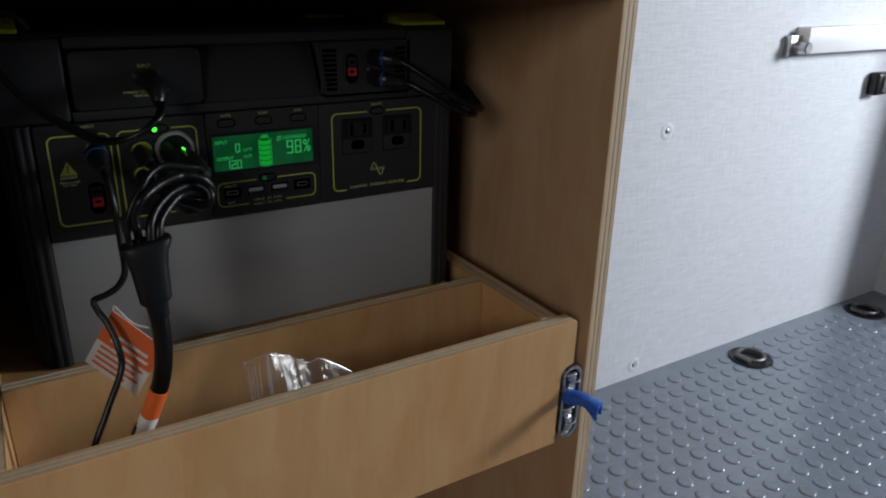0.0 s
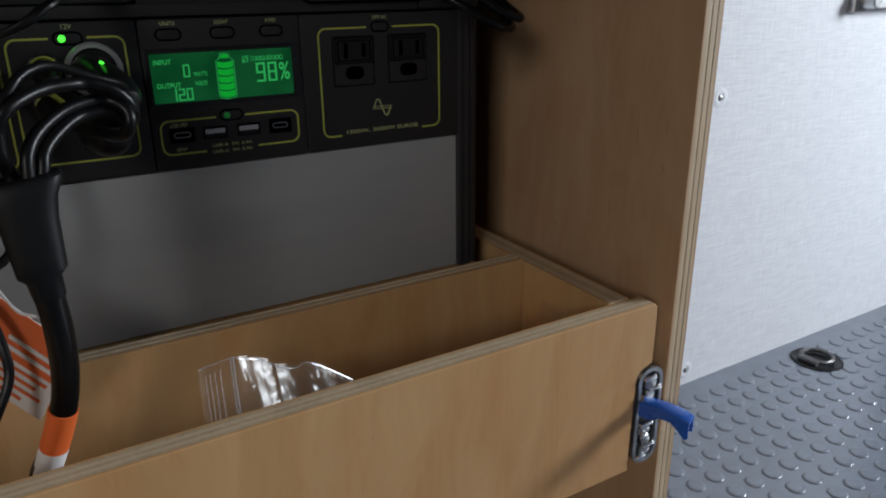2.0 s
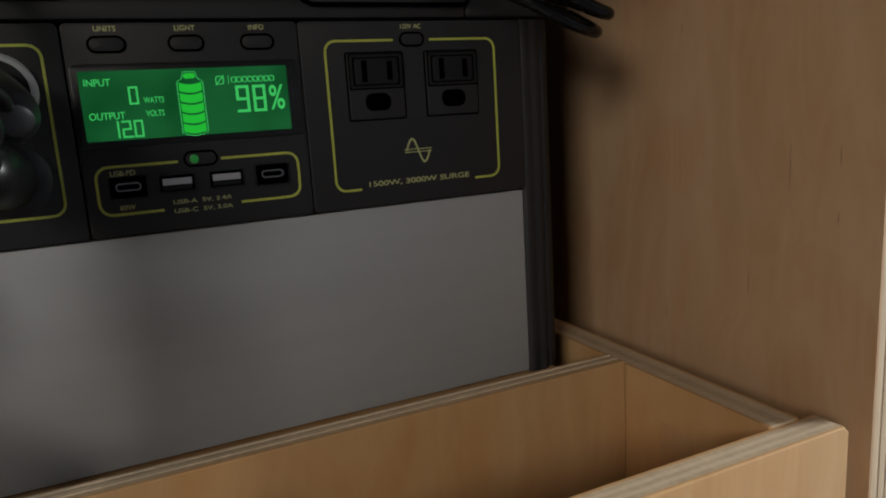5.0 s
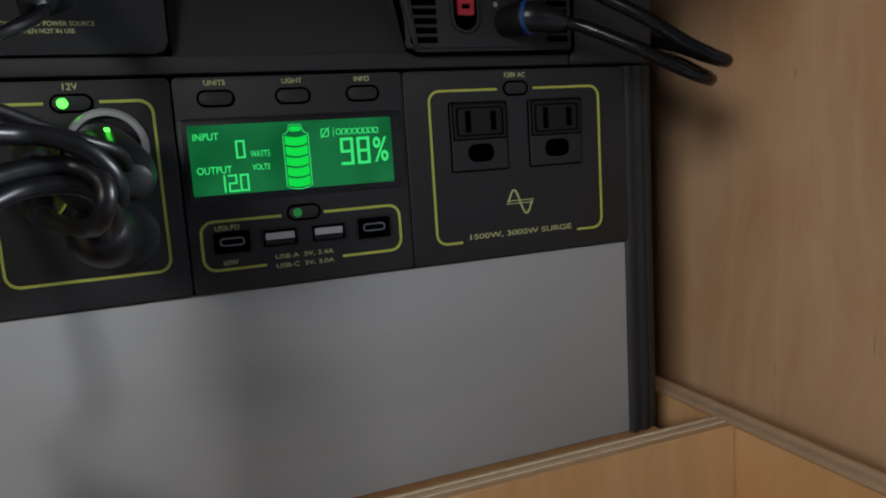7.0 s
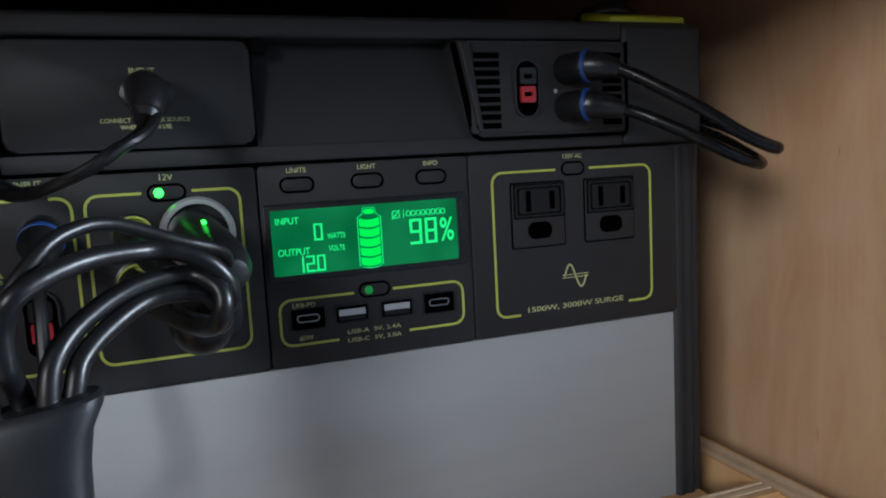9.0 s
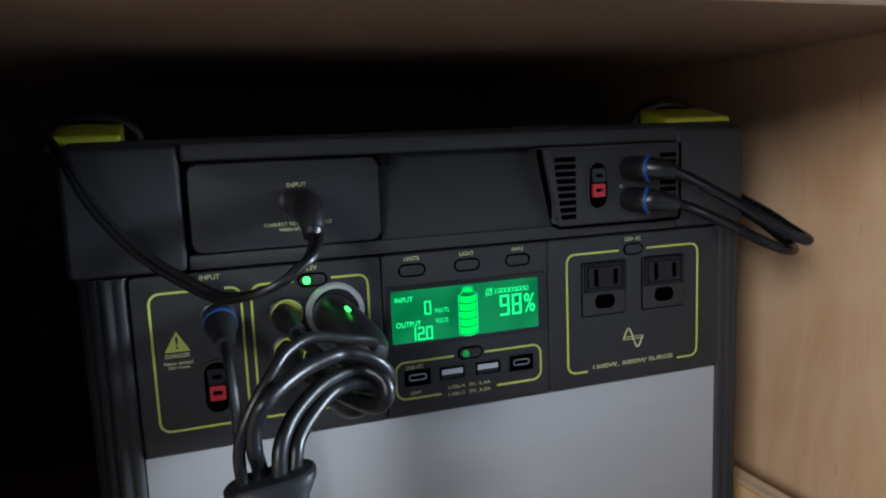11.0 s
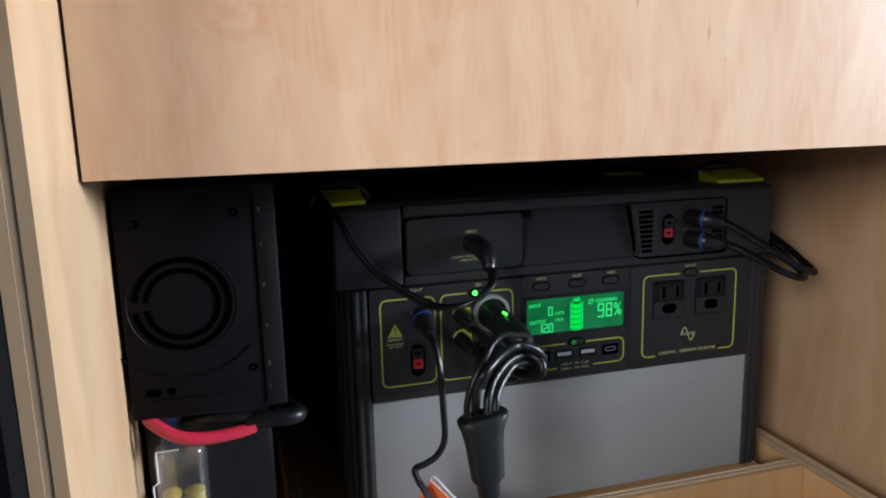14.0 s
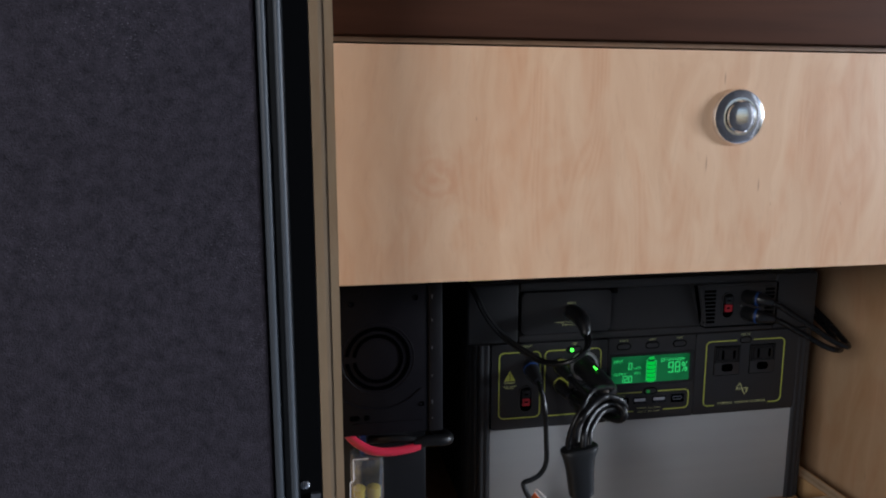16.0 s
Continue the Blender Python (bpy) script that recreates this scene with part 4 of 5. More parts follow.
slab(0.2650, 0.2795, Y, Y + 0.0005, 0.1321, 0.1325, bm=sine)
slab(0.2650, 0.2795, Y, Y + 0.0005, 0.1307, 0.1311, bm=sine)
part("wave_symbol", sine, TEXT, RIGHT, smooth=False)

# left plate: input sockets and 12 V outlets
printed_frame(0.0070, 0.0490, 0.1178, 0.1855, gap=(0.0290, 0.0415), parent=LEFT)
words("lettering", "INPUT", 0.0352, 0.1902, 0.0024, Y, TEXT, LEFT)
tri = bmesh.new()
plate([(0.0120, 0.1568), (0.0236, 0.1568), (0.0178, 0.1668)], Y, Y + 0.0006, bm=tri)
part("warning_triangle", tri, LIME, LEFT, "lime warning triangle", smooth=False)
words("warning_mark", "!", 0.0178, 0.1584, 0.0060, Y - 0.0003, BLACK, LEFT)
words("lettering", "DANGER", 0.0178, 0.1539, 0.0021, Y, TEXT, LEFT, 0.0112)
words("lettering", "Never exceed", 0.0178, 0.1505, 0.0018, Y, TEXT, LEFT, 0.0130)
words("lettering", "22V input", 0.0178, 0.1481, 0.0018, Y, TEXT, LEFT, 0.0098)
printed_frame(0.0537, 0.1122, 0.1178, 0.1855, gap=(0.0745, 0.0935), parent=LEFT)
button(0.0840, 0.1853, LEFT, LED, 0.0130, 0.0052)
words("lettering", "12V", 0.0842, 0.1902, 0.0026, Y, TEXT, LEFT)


def oval_port(x, z, parent, y, red_low=True):
    """Slot for a paired red and black power connector."""
    p = part("power_port", band(rounded(x - 0.0068, x + 0.0068, z - 0.0152, z + 0.0122, 0.0066, 6), rounded(x - 0.0058, x + 0.0058, z - 0.0142, z + 0.0112, 0.0056, 6), y - 0.0012, y + 0.001), SHELL, parent)
    # black sheet painted as the dark inside of the port
    part("port_hole", plate(rounded(x - 0.0058, x + 0.0058, z - 0.0142, z + 0.0112, 0.0056, 6), y - 0.0004, y + 0.0005), SHADE_BLACK, p, smooth=False)
    part("red_contact", band(rounded(x - 0.0038, x + 0.0038, z - 0.0078, z - 0.0005, 0.0008, 2), rounded(x - 0.0022, x + 0.0022, z - 0.0052, z - 0.0030, 0.0004, 2), y - 0.0022, y - 0.0003), RED, p, "red contact")
    part("black_contact", band(rounded(x - 0.0042, x + 0.0042, z + 0.0005, z + 0.0080, 0.0008, 2), rounded(x - 0.0022, x + 0.0022, z + 0.0030, z + 0.0052, 0.0004, 2), y - 0.0022, y - 0.0003), BLACK, p)


def round_socket(x, z, r, ring, parent, name="round_socket"):
    p = part(name, lathe(((x, 0.0, z), (x, -0.02, z)), [(0, r + 0.0012), (0.0022, r + 0.0010), (0.0026, r), (0.0018, r - 0.0008), (0.0016, 0.0005)], 28), BLACK, parent)
    part("ring", lathe(((x, -0.0010, z), (x, -0.02, z)), [(0, r), (0.0026, r), (0.0029, r - 0.0003), (0.0029, r - 0.0009), (0.0010, r - 0.0010)], 28), ring, p)
    return p


oval_port(0.0345, 0.1385, LEFT, -0.0016)
round_socket(0.0378, 0.1715, 0.0072, BLACK, LEFT)
round_socket(0.0702, 0.1692, 0.0078, LIME, LEFT)
round_socket(0.0702, 0.1500, 0.0078, LIME, LEFT)
cig = part("twelve_volt_socket", lathe(((0.0945, 0.0, 0.1680), (0.0945, -0.02, 0.1680)), [(0, 0.0150), (0.003, 0.0150), (0.0042, 0.0140), (0.0042, 0.0122), (0.0005, 0.0120), (0.0004, 0.001)], 36), USBMETAL, LEFT, "chrome-ringed car socket")
part("flap", lathe(((0.0945, -0.0012, 0.1340), (0.0945, -0.02, 0.1340)), [(0, 0.0150), (0.0035, 0.0148), (0.0048, 0.0120), (0.0050, 0.001)], 32), BLACK, LEFT, "round black socket cover")

# lid with handle recess, input door and output bay
TOPZ = 0.2545
lid = part("lid", slab(-0.0215, 0.3505, 0.016, 0.254, 0.1955, 0.2500, 0.006), SHELL, ps)
part("lid_top", slab(-0.0205, 0.3500, 0.004, 0.256, 0.2500, 0.2575, 0.0035, 3), SHELL, ps)
for x0, x1 in ((-0.0235, 0.0285), (0.3040, 0.3530)):
    part("corner_block", slab(x0, x1, -0.0014, 0.040, 0.1950, TOPZ, 0.0030, 3), SHELL, ps)
part("top_bar", slab(0.0290, 0.3035, -0.0024, 0.020, 0.2465, TOPZ + 0.001, 0.0020, 3), SHELL, ps)
part("lower_bar", slab(0.0290, 0.3035, -0.0012, 0.020, 0.1952, 0.2022, 0.0010), SHELL, ps)
door = part("port_door", plate(rounded(0.0312, 0.1228, 0.2032, 0.2448, 0.0045, 5), -0.0020, 0.006, 0.0009), PLATE, ps)
# black band stands in for the shade in the door's gap
part("door_gap", band(rounded(0.0302, 0.1238, 0.2022, 0.2458, 0.0055, 5), rounded(0.0312, 0.1228, 0.2032, 0.2448, 0.0045, 5), 0.0004, 0.006), DARKTRIM, door)
words("lettering", "INPUT", 0.0815, 0.2320, 0.0024, -0.0024, TEXT, door)
words("lettering", "CONNECT TO POWER SOURCE", 0.0812, 0.2134, 0.0017, -0.0024, TEXT, door, 0.0330)
words("lettering", "WHEN NOT IN USE", 0.0812, 0.2107, 0.0017, -0.0024, TEXT, door, 0.0190)
part("door_socket", plate(rounded(0.0722, 0.0930, 0.2188, 0.2300, 0.0054, 6), -0.0027, 0.0, 0.0007), BLACK, door, "black oval socket surround")
grip = bmesh.new()
gp = [(0.1240, 0.0120, 0.2465), (0.2155, 0.0120, 0.2465), (0.2245, 0.0020, 0.2022), (0.1240, 0.0020, 0.2022)]
a = [grip.verts.new(p) for p in gp]
b = [grip.verts.new((p[0], 0.020, p[2])) for p in gp]
grip.faces.new(a)
grip.faces.new(b[::-1])
for i in range(4):
    grip.faces.new((a[i], b[i], b[(i + 1) % 4], a[(i + 1) % 4]))
part("grip_recess", grip, PLATE, ps, smooth=False)
# solid black block drawn for the shade inside the notch
part("notch", slab(0.1245, 0.1300, -0.0010, 0.008, 0.2405, 0.2462, 0.001), DARKTRIM, ps)
bay = part("output_bay", plate([(0.2132, 0.2460), (0.2225, 0.2040), (0.2265, 0.2006), (0.3045, 0.2006), (0.3045, 0.2460)], -0.0030, 0.012, 0.0010), SHELL, ps)
part("bay_rim", stroke([(0.2132, 0.2450), (0.2212, 0.2050), (0.2222, 0.2026), (0.2252, 0.2010), (0.3020, 0.2010), (0.3038, 0.2016), (0.3046, 0.2034), (0.3046, 0.2455)], 0.0016, -0.0036, 0.0), SHADE_BLACK, bay, smooth=False)
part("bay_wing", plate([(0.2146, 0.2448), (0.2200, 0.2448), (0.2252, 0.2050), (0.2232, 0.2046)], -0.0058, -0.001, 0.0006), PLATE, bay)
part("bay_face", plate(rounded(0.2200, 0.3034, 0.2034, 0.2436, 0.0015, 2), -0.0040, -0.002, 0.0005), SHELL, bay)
# vent slots are raised black strips that paint the shade of openings
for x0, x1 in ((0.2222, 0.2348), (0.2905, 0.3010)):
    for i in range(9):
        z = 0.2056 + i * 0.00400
        part("vent_slot", slab(x0, x1, -0.0044, -0.0036, z, z + 0.0026), SHADE_BLACK, bay, smooth=False)
oval_port(0.2486, 0.2250, bay, -0.0042)
for z in (0.2322, 0.2145):
    round_socket(0.2702, z, 0.0072, BLACK, bay)
part("bay_light", lathe(((0.2640, -0.0038, 0.2222), (0.2640, -0.02, 0.2222)), [(0, 0.0012), (0.0006, 0.0010)], 10), STEEL, bay)

# folding carry handles with lime caps


def wedge(x0, x1):
    bm = slab(x0, x1, 0.006, 0.034, 0.2560, 0.2605, 0.0020, 3)
    for v in bm.verts:
        v.co.z += max(0.0, v.co.y - 0.012) * 0.30 * (1 if v.co.z > 0.2575 else 0)
    return bm


for x0, x1 in ((-0.026, 0.004), (0.302, 0.349)):
    h = part("handle_cap", wedge(x0, x1), LIMETAB, ps, "lime plastic handle tab")
    arch = bmesh.new()
    xm = (x0 + x1) / 2
    tube([(xm - 0.022, 0.044, 0.255), (xm - 0.016, 0.041, 0.2655), (xm, 0.039, 0.2700), (xm + 0.016, 0.041, 0.2655), (xm + 0.022, 0.044, 0.255)], 0.0046, 12, 6, bm=arch)
    part("handle_arch", arch, BLACK, ps)
part("strap", slab(0.2550, 0.2960, 0.110, 0.128, 0.2572, 0.2605, 0.0015), LIMETAB, ps)

# ---- cables ----


def lead(label, category="cable"):
    return thing("cable", (0.05, -0.05, 0.1), label, category)


c1 = lead("thin black power lead draped from the input door over the lid")
part("plug", tube([(0.0822, -0.0010, 0.2245), (0.0825, -0.0140, 0.2243), (0.0829, -0.0265, 0.2222), (0.0829, -0.0350, 0.2168), (0.0818, -0.0398, 0.2112)], [0.0076, 0.0078, 0.0074, 0.0058, 0.0040], 20, 6), BLACK, c1, "black elbow plug")
for q in ((0.0830, -0.0346, 0.2172), (0.0826, -0.0372, 0.2144)):
    part("boot_rib", lathe((q, (q[0] - 0.0010, q[1] - 0.0040, q[2] - 0.0050)), [(0, 0.0052), (0.0010, 0.0052), (0.0013, 0.0046)], 16), BLACK, c1)
CORD = [(0.0819, -0.0392, 0.2120), (0.0806, -0.0455, 0.2082), (0.0782, -0.0515, 0.2052), (0.0755, -0.0555, 0.2030), (0.0720, -0.058, 0.2010), (0.0640, -0.060, 0.1955), (0.0540, -0.056, 0.1910), (0.0430, -0.045, 0.1880), (0.0320, -0.032, 0.1900), (0.0090, -0.017, 0.2055), (-0.0080, -0.013, 0.2265), (-0.0175, -0.010, 0.2460), (-0.0245, 0.0, 0.2590), (-0.0285, 0.022, 0.2645), (-0.0300, 0.060, 0.2600), (-0.031, 0.090, 0.240)]
part("wire", tube(CORD, 0.0019, 10, 6), RUBBER, c1)
part("wire", tube([(x + 0.0034, y + 0.0003, z + 0.0012) for x, y, z in CORD[:9]] + [(x + 0.0008, y, z + 0.003) for x, y, z in CORD[9:12]] + CORD[12:], 0.0019, 10, 6), RUBBER, c1)

c2 = lead("thin black input lead with a blue ring plug")
part("plug", lathe(((0.0400, -0.001, 0.1715), (0.0416, -0.030, 0.1620)), [(0, 0.0078), (0.010, 0.0078), (0.0115, 0.0068), (0.020, 0.0056), (0.026, 0.0044), (0.0262, 0.003)], 20), BLACK, c2)
part("blue_ring", lathe(((0.0403, -0.0060, 0.1699), (0.0419, -0.0350, 0.1604)), [(0, 0.0082), (0.0022, 0.0082), (0.0026, 0.0074)], 24), BLUERING, c2, "blue plastic ring")
part("wire", tube([(0.0414, -0.024, 0.1640), (0.0422, -0.034, 0.157), (0.0430, -0.043, 0.139), (0.0430, -0.048, 0.115), (0.0425, -0.051, 0.094), (0.036, -0.054, 0.084), (0.0265, -0.057, 0.0805), (0.0185, -0.0585, 0.0785), (0.0200, -0.061, 0.071), (0.0245, -0.066, 0.062), (0.0282, -0.075, 0.046), (0.0270, -0.080, 0.030), (0.0130, -0.090, 0.006), (-0.004, -0.098, -0.030), (-0.012, -0.090, -0.100)], 0.0024, 10, 6), RUBBER, c2)

c3 = lead("black splitter harness with four thick leads joining into one")
part("car_plug", lathe(((0.0945, -0.002, 0.1685), (0.1060, -0.050, 0.1560)), [(0, 0.0100), (0.012, 0.0102), (0.024, 0.0102), (0.038, 0.0098), (0.046, 0.0085), (0.051, 0.0055), (0.052, 0.003)], 24), BLACK, c3, "glossy black car plug")
part("plug_light", slab(0.0975, 0.0992, -0.0300, -0.0225, 0.1733, 0.1745, 0.0004), LED, c3, "green light on the plug")
TOPS = [(0.0410, -0.110, 0.136), (0.0475, -0.108, 0.137), (0.0540, -0.111, 0.138), (0.0600, -0.109, 0.139)]
part("lead", tube([(0.1045, -0.047, 0.1580), (0.1020, -0.058, 0.1655), (0.0880, -0.071, 0.1715), (0.0710, -0.093, 0.1795), (0.0600, -0.104, 0.1780), (0.0530, -0.110, 0.1715), (0.0455, -0.113, 0.1610), (0.0410, -0.113, 0.1490), TOPS[0], (0.0440, -0.113, 0.120)], 0.0022, 12, 7), RUBBER, c3)
part("lead", tube([(0.0702, -0.004, 0.1692), (0.0760, -0.028, 0.1620), (0.0900, -0.056, 0.1500), (0.1005, -0.078, 0.1500), (0.1020, -0.087, 0.1570), (0.0970, -0.090, 0.1650), (0.0880, -0.091, 0.1700), (0.0790, -0.093, 0.1712), (0.0640, -0.107, 0.1710), (0.0510, -0.117, 0.1655), (0.0465, -0.115, 0.1570), (0.0460, -0.113, 0.1470), TOPS[1], (0.0480, -0.112, 0.120)], 0.0029, 12, 7), RUBBER, c3)
part("lead", tube([(0.0702, -0.004, 0.1500), (0.0780, -0.030, 0.1440), (0.0930, -0.078, 0.1440), (0.0985, -0.092, 0.1500), (0.0985, -0.091, 0.1580), (0.0900, -0.086, 0.1625), (0.0750, -0.092, 0.1610), (0.0625, -0.101, 0.1545), (0.0560, -0.108, 0.1470), TOPS[2], (0.0530, -0.113, 0.120)], 0.0029, 12, 7), RUBBER, c3)
part("lead", tube([(0.0940, -0.058, 0.1405), (0.0990, -0.072, 0.1430), (0.0995, -0.084, 0.1500), (0.0930, -0.087, 0.1565), (0.0800, -0.090, 0.1570), (0.0700, -0.098, 0.1525), (0.0625, -0.105, 0.1460), TOPS[3], (0.0570, -0.112, 0.120)], 0.0028, 12, 7), RUBBER, c3)
for z in (0.1692, 0.1500):
    part("barrel_plug", lathe(((0.0702, -0.001, z), (0.0760, -0.030, z - 0.0072)), [(0, 0.0060), (0.010, 0.0060), (0.012, 0.0052), (0.022, 0.0044), (0.0225, 0.003)], 18), BLACK, c3)
part("round_plug", lathe(((0.0945, -0.004, 0.1340), (0.0938, -0.060, 0.1408)), [(0, 0.0118), (0.030, 0.0120), (0.046, 0.0110), (0.053, 0.0085), (0.056, 0.0050), (0.0565, 0.003)], 24), RUBBER, c3)
# flat flared junction
jn = bmesh.new()
JP = [((0.0506, -0.1110, 0.1362), 0.0150, 0.0076), ((0.0506, -0.1112, 0.1352), 0.0162, 0.0086), ((0.0506, -0.1116, 0.1328), 0.0160, 0.0092), ((0.0503, -0.1124, 0.1270), 0.0134, 0.0092), ((0.0506, -0.1138, 0.1180), 0.0117, 0.0090), ((0.0513, -0.1158, 0.1030), 0.0106, 0.0086), ((0.0516, -0.1166, 0.0965), 0.0102, 0.0083), ((0.0516, -0.1168, 0.0935), 0.0072, 0.0068), ((0.0525, -0.1160, 0.0840), 0.0066, 0.0064)]
rings = []
for (c, rx, ry) in JP:
    ring = []
    for i in range(28):
        an = 2 * math.pi * i / 28
        cs, sn = math.cos(an), math.sin(an)
        ring.append(jn.verts.new((c[0] + rx * math.copysign(abs(cs) ** 0.7, cs), c[1] + ry * math.copysign(abs(sn) ** 0.7, sn), c[2] + 0.145 * rx * cs)))
    rings.append(ring)
for p, q in zip(rings, rings[1:]):
    for i in range(28):
        jn.faces.new((p[i], q[i], q[(i + 1) % 28], p[(i + 1) % 28]))
jn.faces.new(rings[0])
jn.faces.new(rings[-1][::-1])
part("junction", jn, SPLIT, c3, "matte moulded rubber junction")
part("trunk", tube([(0.0520, -0.116, 0.088), (0.0530, -0.113, 0.066), (0.0520, -0.107, 0.042), (0.0480, -0.101, 0.020), (0.0400, -0.094, -0.004), (0.030, -0.086, -0.030), (0.020, -0.080, -0.100)], 0.0062, 16, 6), RUBBER, c3)
part("orange_sleeve", tube([(0.0480, -0.1010, 0.0200), (0.0442, -0.0973, 0.0080), (0.0404, -0.0943, -0.0028)], 0.0068, 18, 5), ORANGE, c3, "orange label sleeve")
part("white_sleeve", tube([(0.0403, -0.0942, -0.0030), (0.0370, -0.0915, -0.012), (0.0330, -0.0883, -0.022)], 0.0068, 18, 5), WHITECARD, c3, "white label sleeve")

# warning tag hanging beside the harness
tag = thing("hang_tag", (0.03, -0.05, -0.03), "orange and white printed cardboard tag on the cable", "tag")


def card(name, u0, u1, v0, v1, mat, lift, lab=""):
    o, ux, vx = Vector((0.0300, -0.056, 0.067)), Vector((0.0285, -0.020, -0.0290)), Vector((-0.0225, 0.010, -0.0400))
    nr = vx.cross(ux).normalized()
    bm = bmesh.new()
    n = 6
    g = []
    for i in range(n + 1):
        row = []
        for j in range(n + 1):
            u, v = u0 + (u1 - u0) * i / n, v0 + (v1 - v0) * j / n
            row.append(o + ux * u + vx * v + nr * (0.0022 * math.sin(v * 2.2) * (1 - u) + lift))
        g.append(row)
    top_ = [[bm.verts.new(p) for p in r] for r in g]
    bot_ = [[bm.verts.new(p - nr * 0.0004) for p in r] for r in g]
    for i in range(n):
        for j in range(n):
            bm.faces.new((top_[i][j], top_[i + 1][j], top_[i + 1][j + 1], top_[i][j + 1]))
            bm.faces.new((bot_[i][j], bot_[i][j + 1], bot_[i + 1][j + 1], bot_[i + 1][j]))
    for i in range(n):
        for q, r in (((i, 0), (i + 1, 0)), ((i, n), (i + 1, n)), ((0, i), (0, i + 1)), ((n, i), (n, i + 1))):
            bm.faces.new((top_[q[0]][q[1]], top_[r[0]][r[1]], bot_[r[0]][r[1]], bot_[q[0]][q[1]]))
    return part(name, bm, mat, tag, lab)


base_card = card("card", 0, 1, 0, 1, WHITECARD, 0)
card("orange_field", 0.0, 1, 0, 0.52, ORANGE, 0.0007, "orange printed field")
for s in (1, ):
    for i, (a, b) in enumerate(((0.1, 0.9), (0.1, 0.8), (0.1, 0.9), (0.1, 0.7))):
        card("printed_line", a, b, 0.58 + 0.1 * i, 0.615 + 0.1 * i, ORANGE, 0.0007)
    for i, (a, b) in enumerate(((0.3, 0.85), (0.2, 0.9))):
        card("printed_line", a, b, 0.27 + 0.11 * i, 0.32 + 0.11 * i, WHITECARD, 0.0012)
part("tag_tie", tube([(0.030, -0.056, 0.067), (0.031, -0.064, 0.073), (0.038, -0.090, 0.070), (0.046, -0.107, 0.072)], 0.0007, 6, 5), WHITECARD, tag)

# right-hand output leads, looping round the side of the station
c4 = lead("pair of glossy black leads with blue ring plugs")
LOOPS = (
    (0.2322, [(0.2845, -0.0245, 0.2302), (0.2910, -0.0290, 0.2265), (0.3020, -0.0370, 0.2185), (0.3160, -0.0460, 0.2085), (0.3310, -0.0525, 0.1975), (0.3430, -0.0555, 0.1915), (0.3515, -0.0530, 0.1897), (0.3570, -0.0360, 0.1935), (0.3640, 0.000, 0.2040), (0.3700, 0.050, 0.2150), (0.3720, 0.120, 0.2200)]),
    (0.2145, [(0.2885, -0.0205, 0.2120), (0.2950, -0.0240, 0.2098), (0.3040, -0.0310, 0.2045), (0.3170, -0.0400, 0.1965), (0.3310, -0.0455, 0.1885), (0.3440, -0.0460, 0.1838), (0.3540, -0.0405, 0.1830), (0.3585, -0.0260, 0.1880), (0.3630, 0.000, 0.1970), (0.3700, 0.050, 0.2080), (0.3720, 0.120, 0.2130)]),
)
for z, loop in LOOPS:
    e = loop[0]
    part("plug", tube([(0.2702, -0.0030, z), (0.2718, -0.0125, z), (0.2742, -0.0175, z - 0.0002), ((0.2745 + e[0]) / 2, (-0.0180 + e[1]) / 2 - 0.0006, (z + e[2]) / 2), (e[0] + 0.0008, e[1] - 0.0004, e[2] - 0.0004)], [0.0072, 0.0072, 0.0068, 0.0058, 0.0040], 22, 6), BLACK, c4)
    part("blue_ring", lathe(((0.2734, -0.0160, z), (0.2764, -0.0200, z)), [(0, 0.0078), (0.0016, 0.0078), (0.0020, 0.0070)], 26), BLUERING, c4, "blue plastic ring")
    part("lead", tube(loop, 0.0030, 12, 7), GLOSSY, c4)

# ---- black fan unit, battery and its leads on the small shelf ----
fan = thing("fan_unit", (-0.11, -0.03, 0.158), "dark smoked plastic unit with a round fan grille", "fan unit")
part("case", slab(-0.1485, -0.0735, -0.104, 0.06, 0.1600, 0.2860, 0.003, 3), SMOKE, fan)
part("front_face", slab(-0.1500, -0.0785, -0.1075, -0.1030, 0.1590, 0.2870, 0.0015), SMOKE, fan)
part("edge_flange", slab(-0.0783, -0.0668, -0.1085, -0.1015, 0.1590, 0.2870, 0.0012), FLANGE, fan, "worn grey edge flange")
FX, FZ = -0.1188, 0.2230
# grille grooves are not cut: slightly raised black rings paint their shade
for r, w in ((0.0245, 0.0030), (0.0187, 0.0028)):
    part("grille_slot", stroke([(FX + r * math.cos(radians(-173 + 346 * i / 56)), FZ + r * math.sin(radians(-173 + 346 * i / 56))) for i in range(57)], w, -0.1080, -0.1072), SHADE_BLACK, fan, smooth=False)
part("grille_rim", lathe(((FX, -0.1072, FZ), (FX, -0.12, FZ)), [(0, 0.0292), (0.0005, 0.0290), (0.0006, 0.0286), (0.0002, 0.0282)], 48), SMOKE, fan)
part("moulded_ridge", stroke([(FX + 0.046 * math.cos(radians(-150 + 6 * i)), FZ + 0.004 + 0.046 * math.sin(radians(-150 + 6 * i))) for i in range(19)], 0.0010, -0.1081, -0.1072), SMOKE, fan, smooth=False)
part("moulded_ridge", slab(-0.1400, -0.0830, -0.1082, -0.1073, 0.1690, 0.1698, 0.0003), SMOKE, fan)
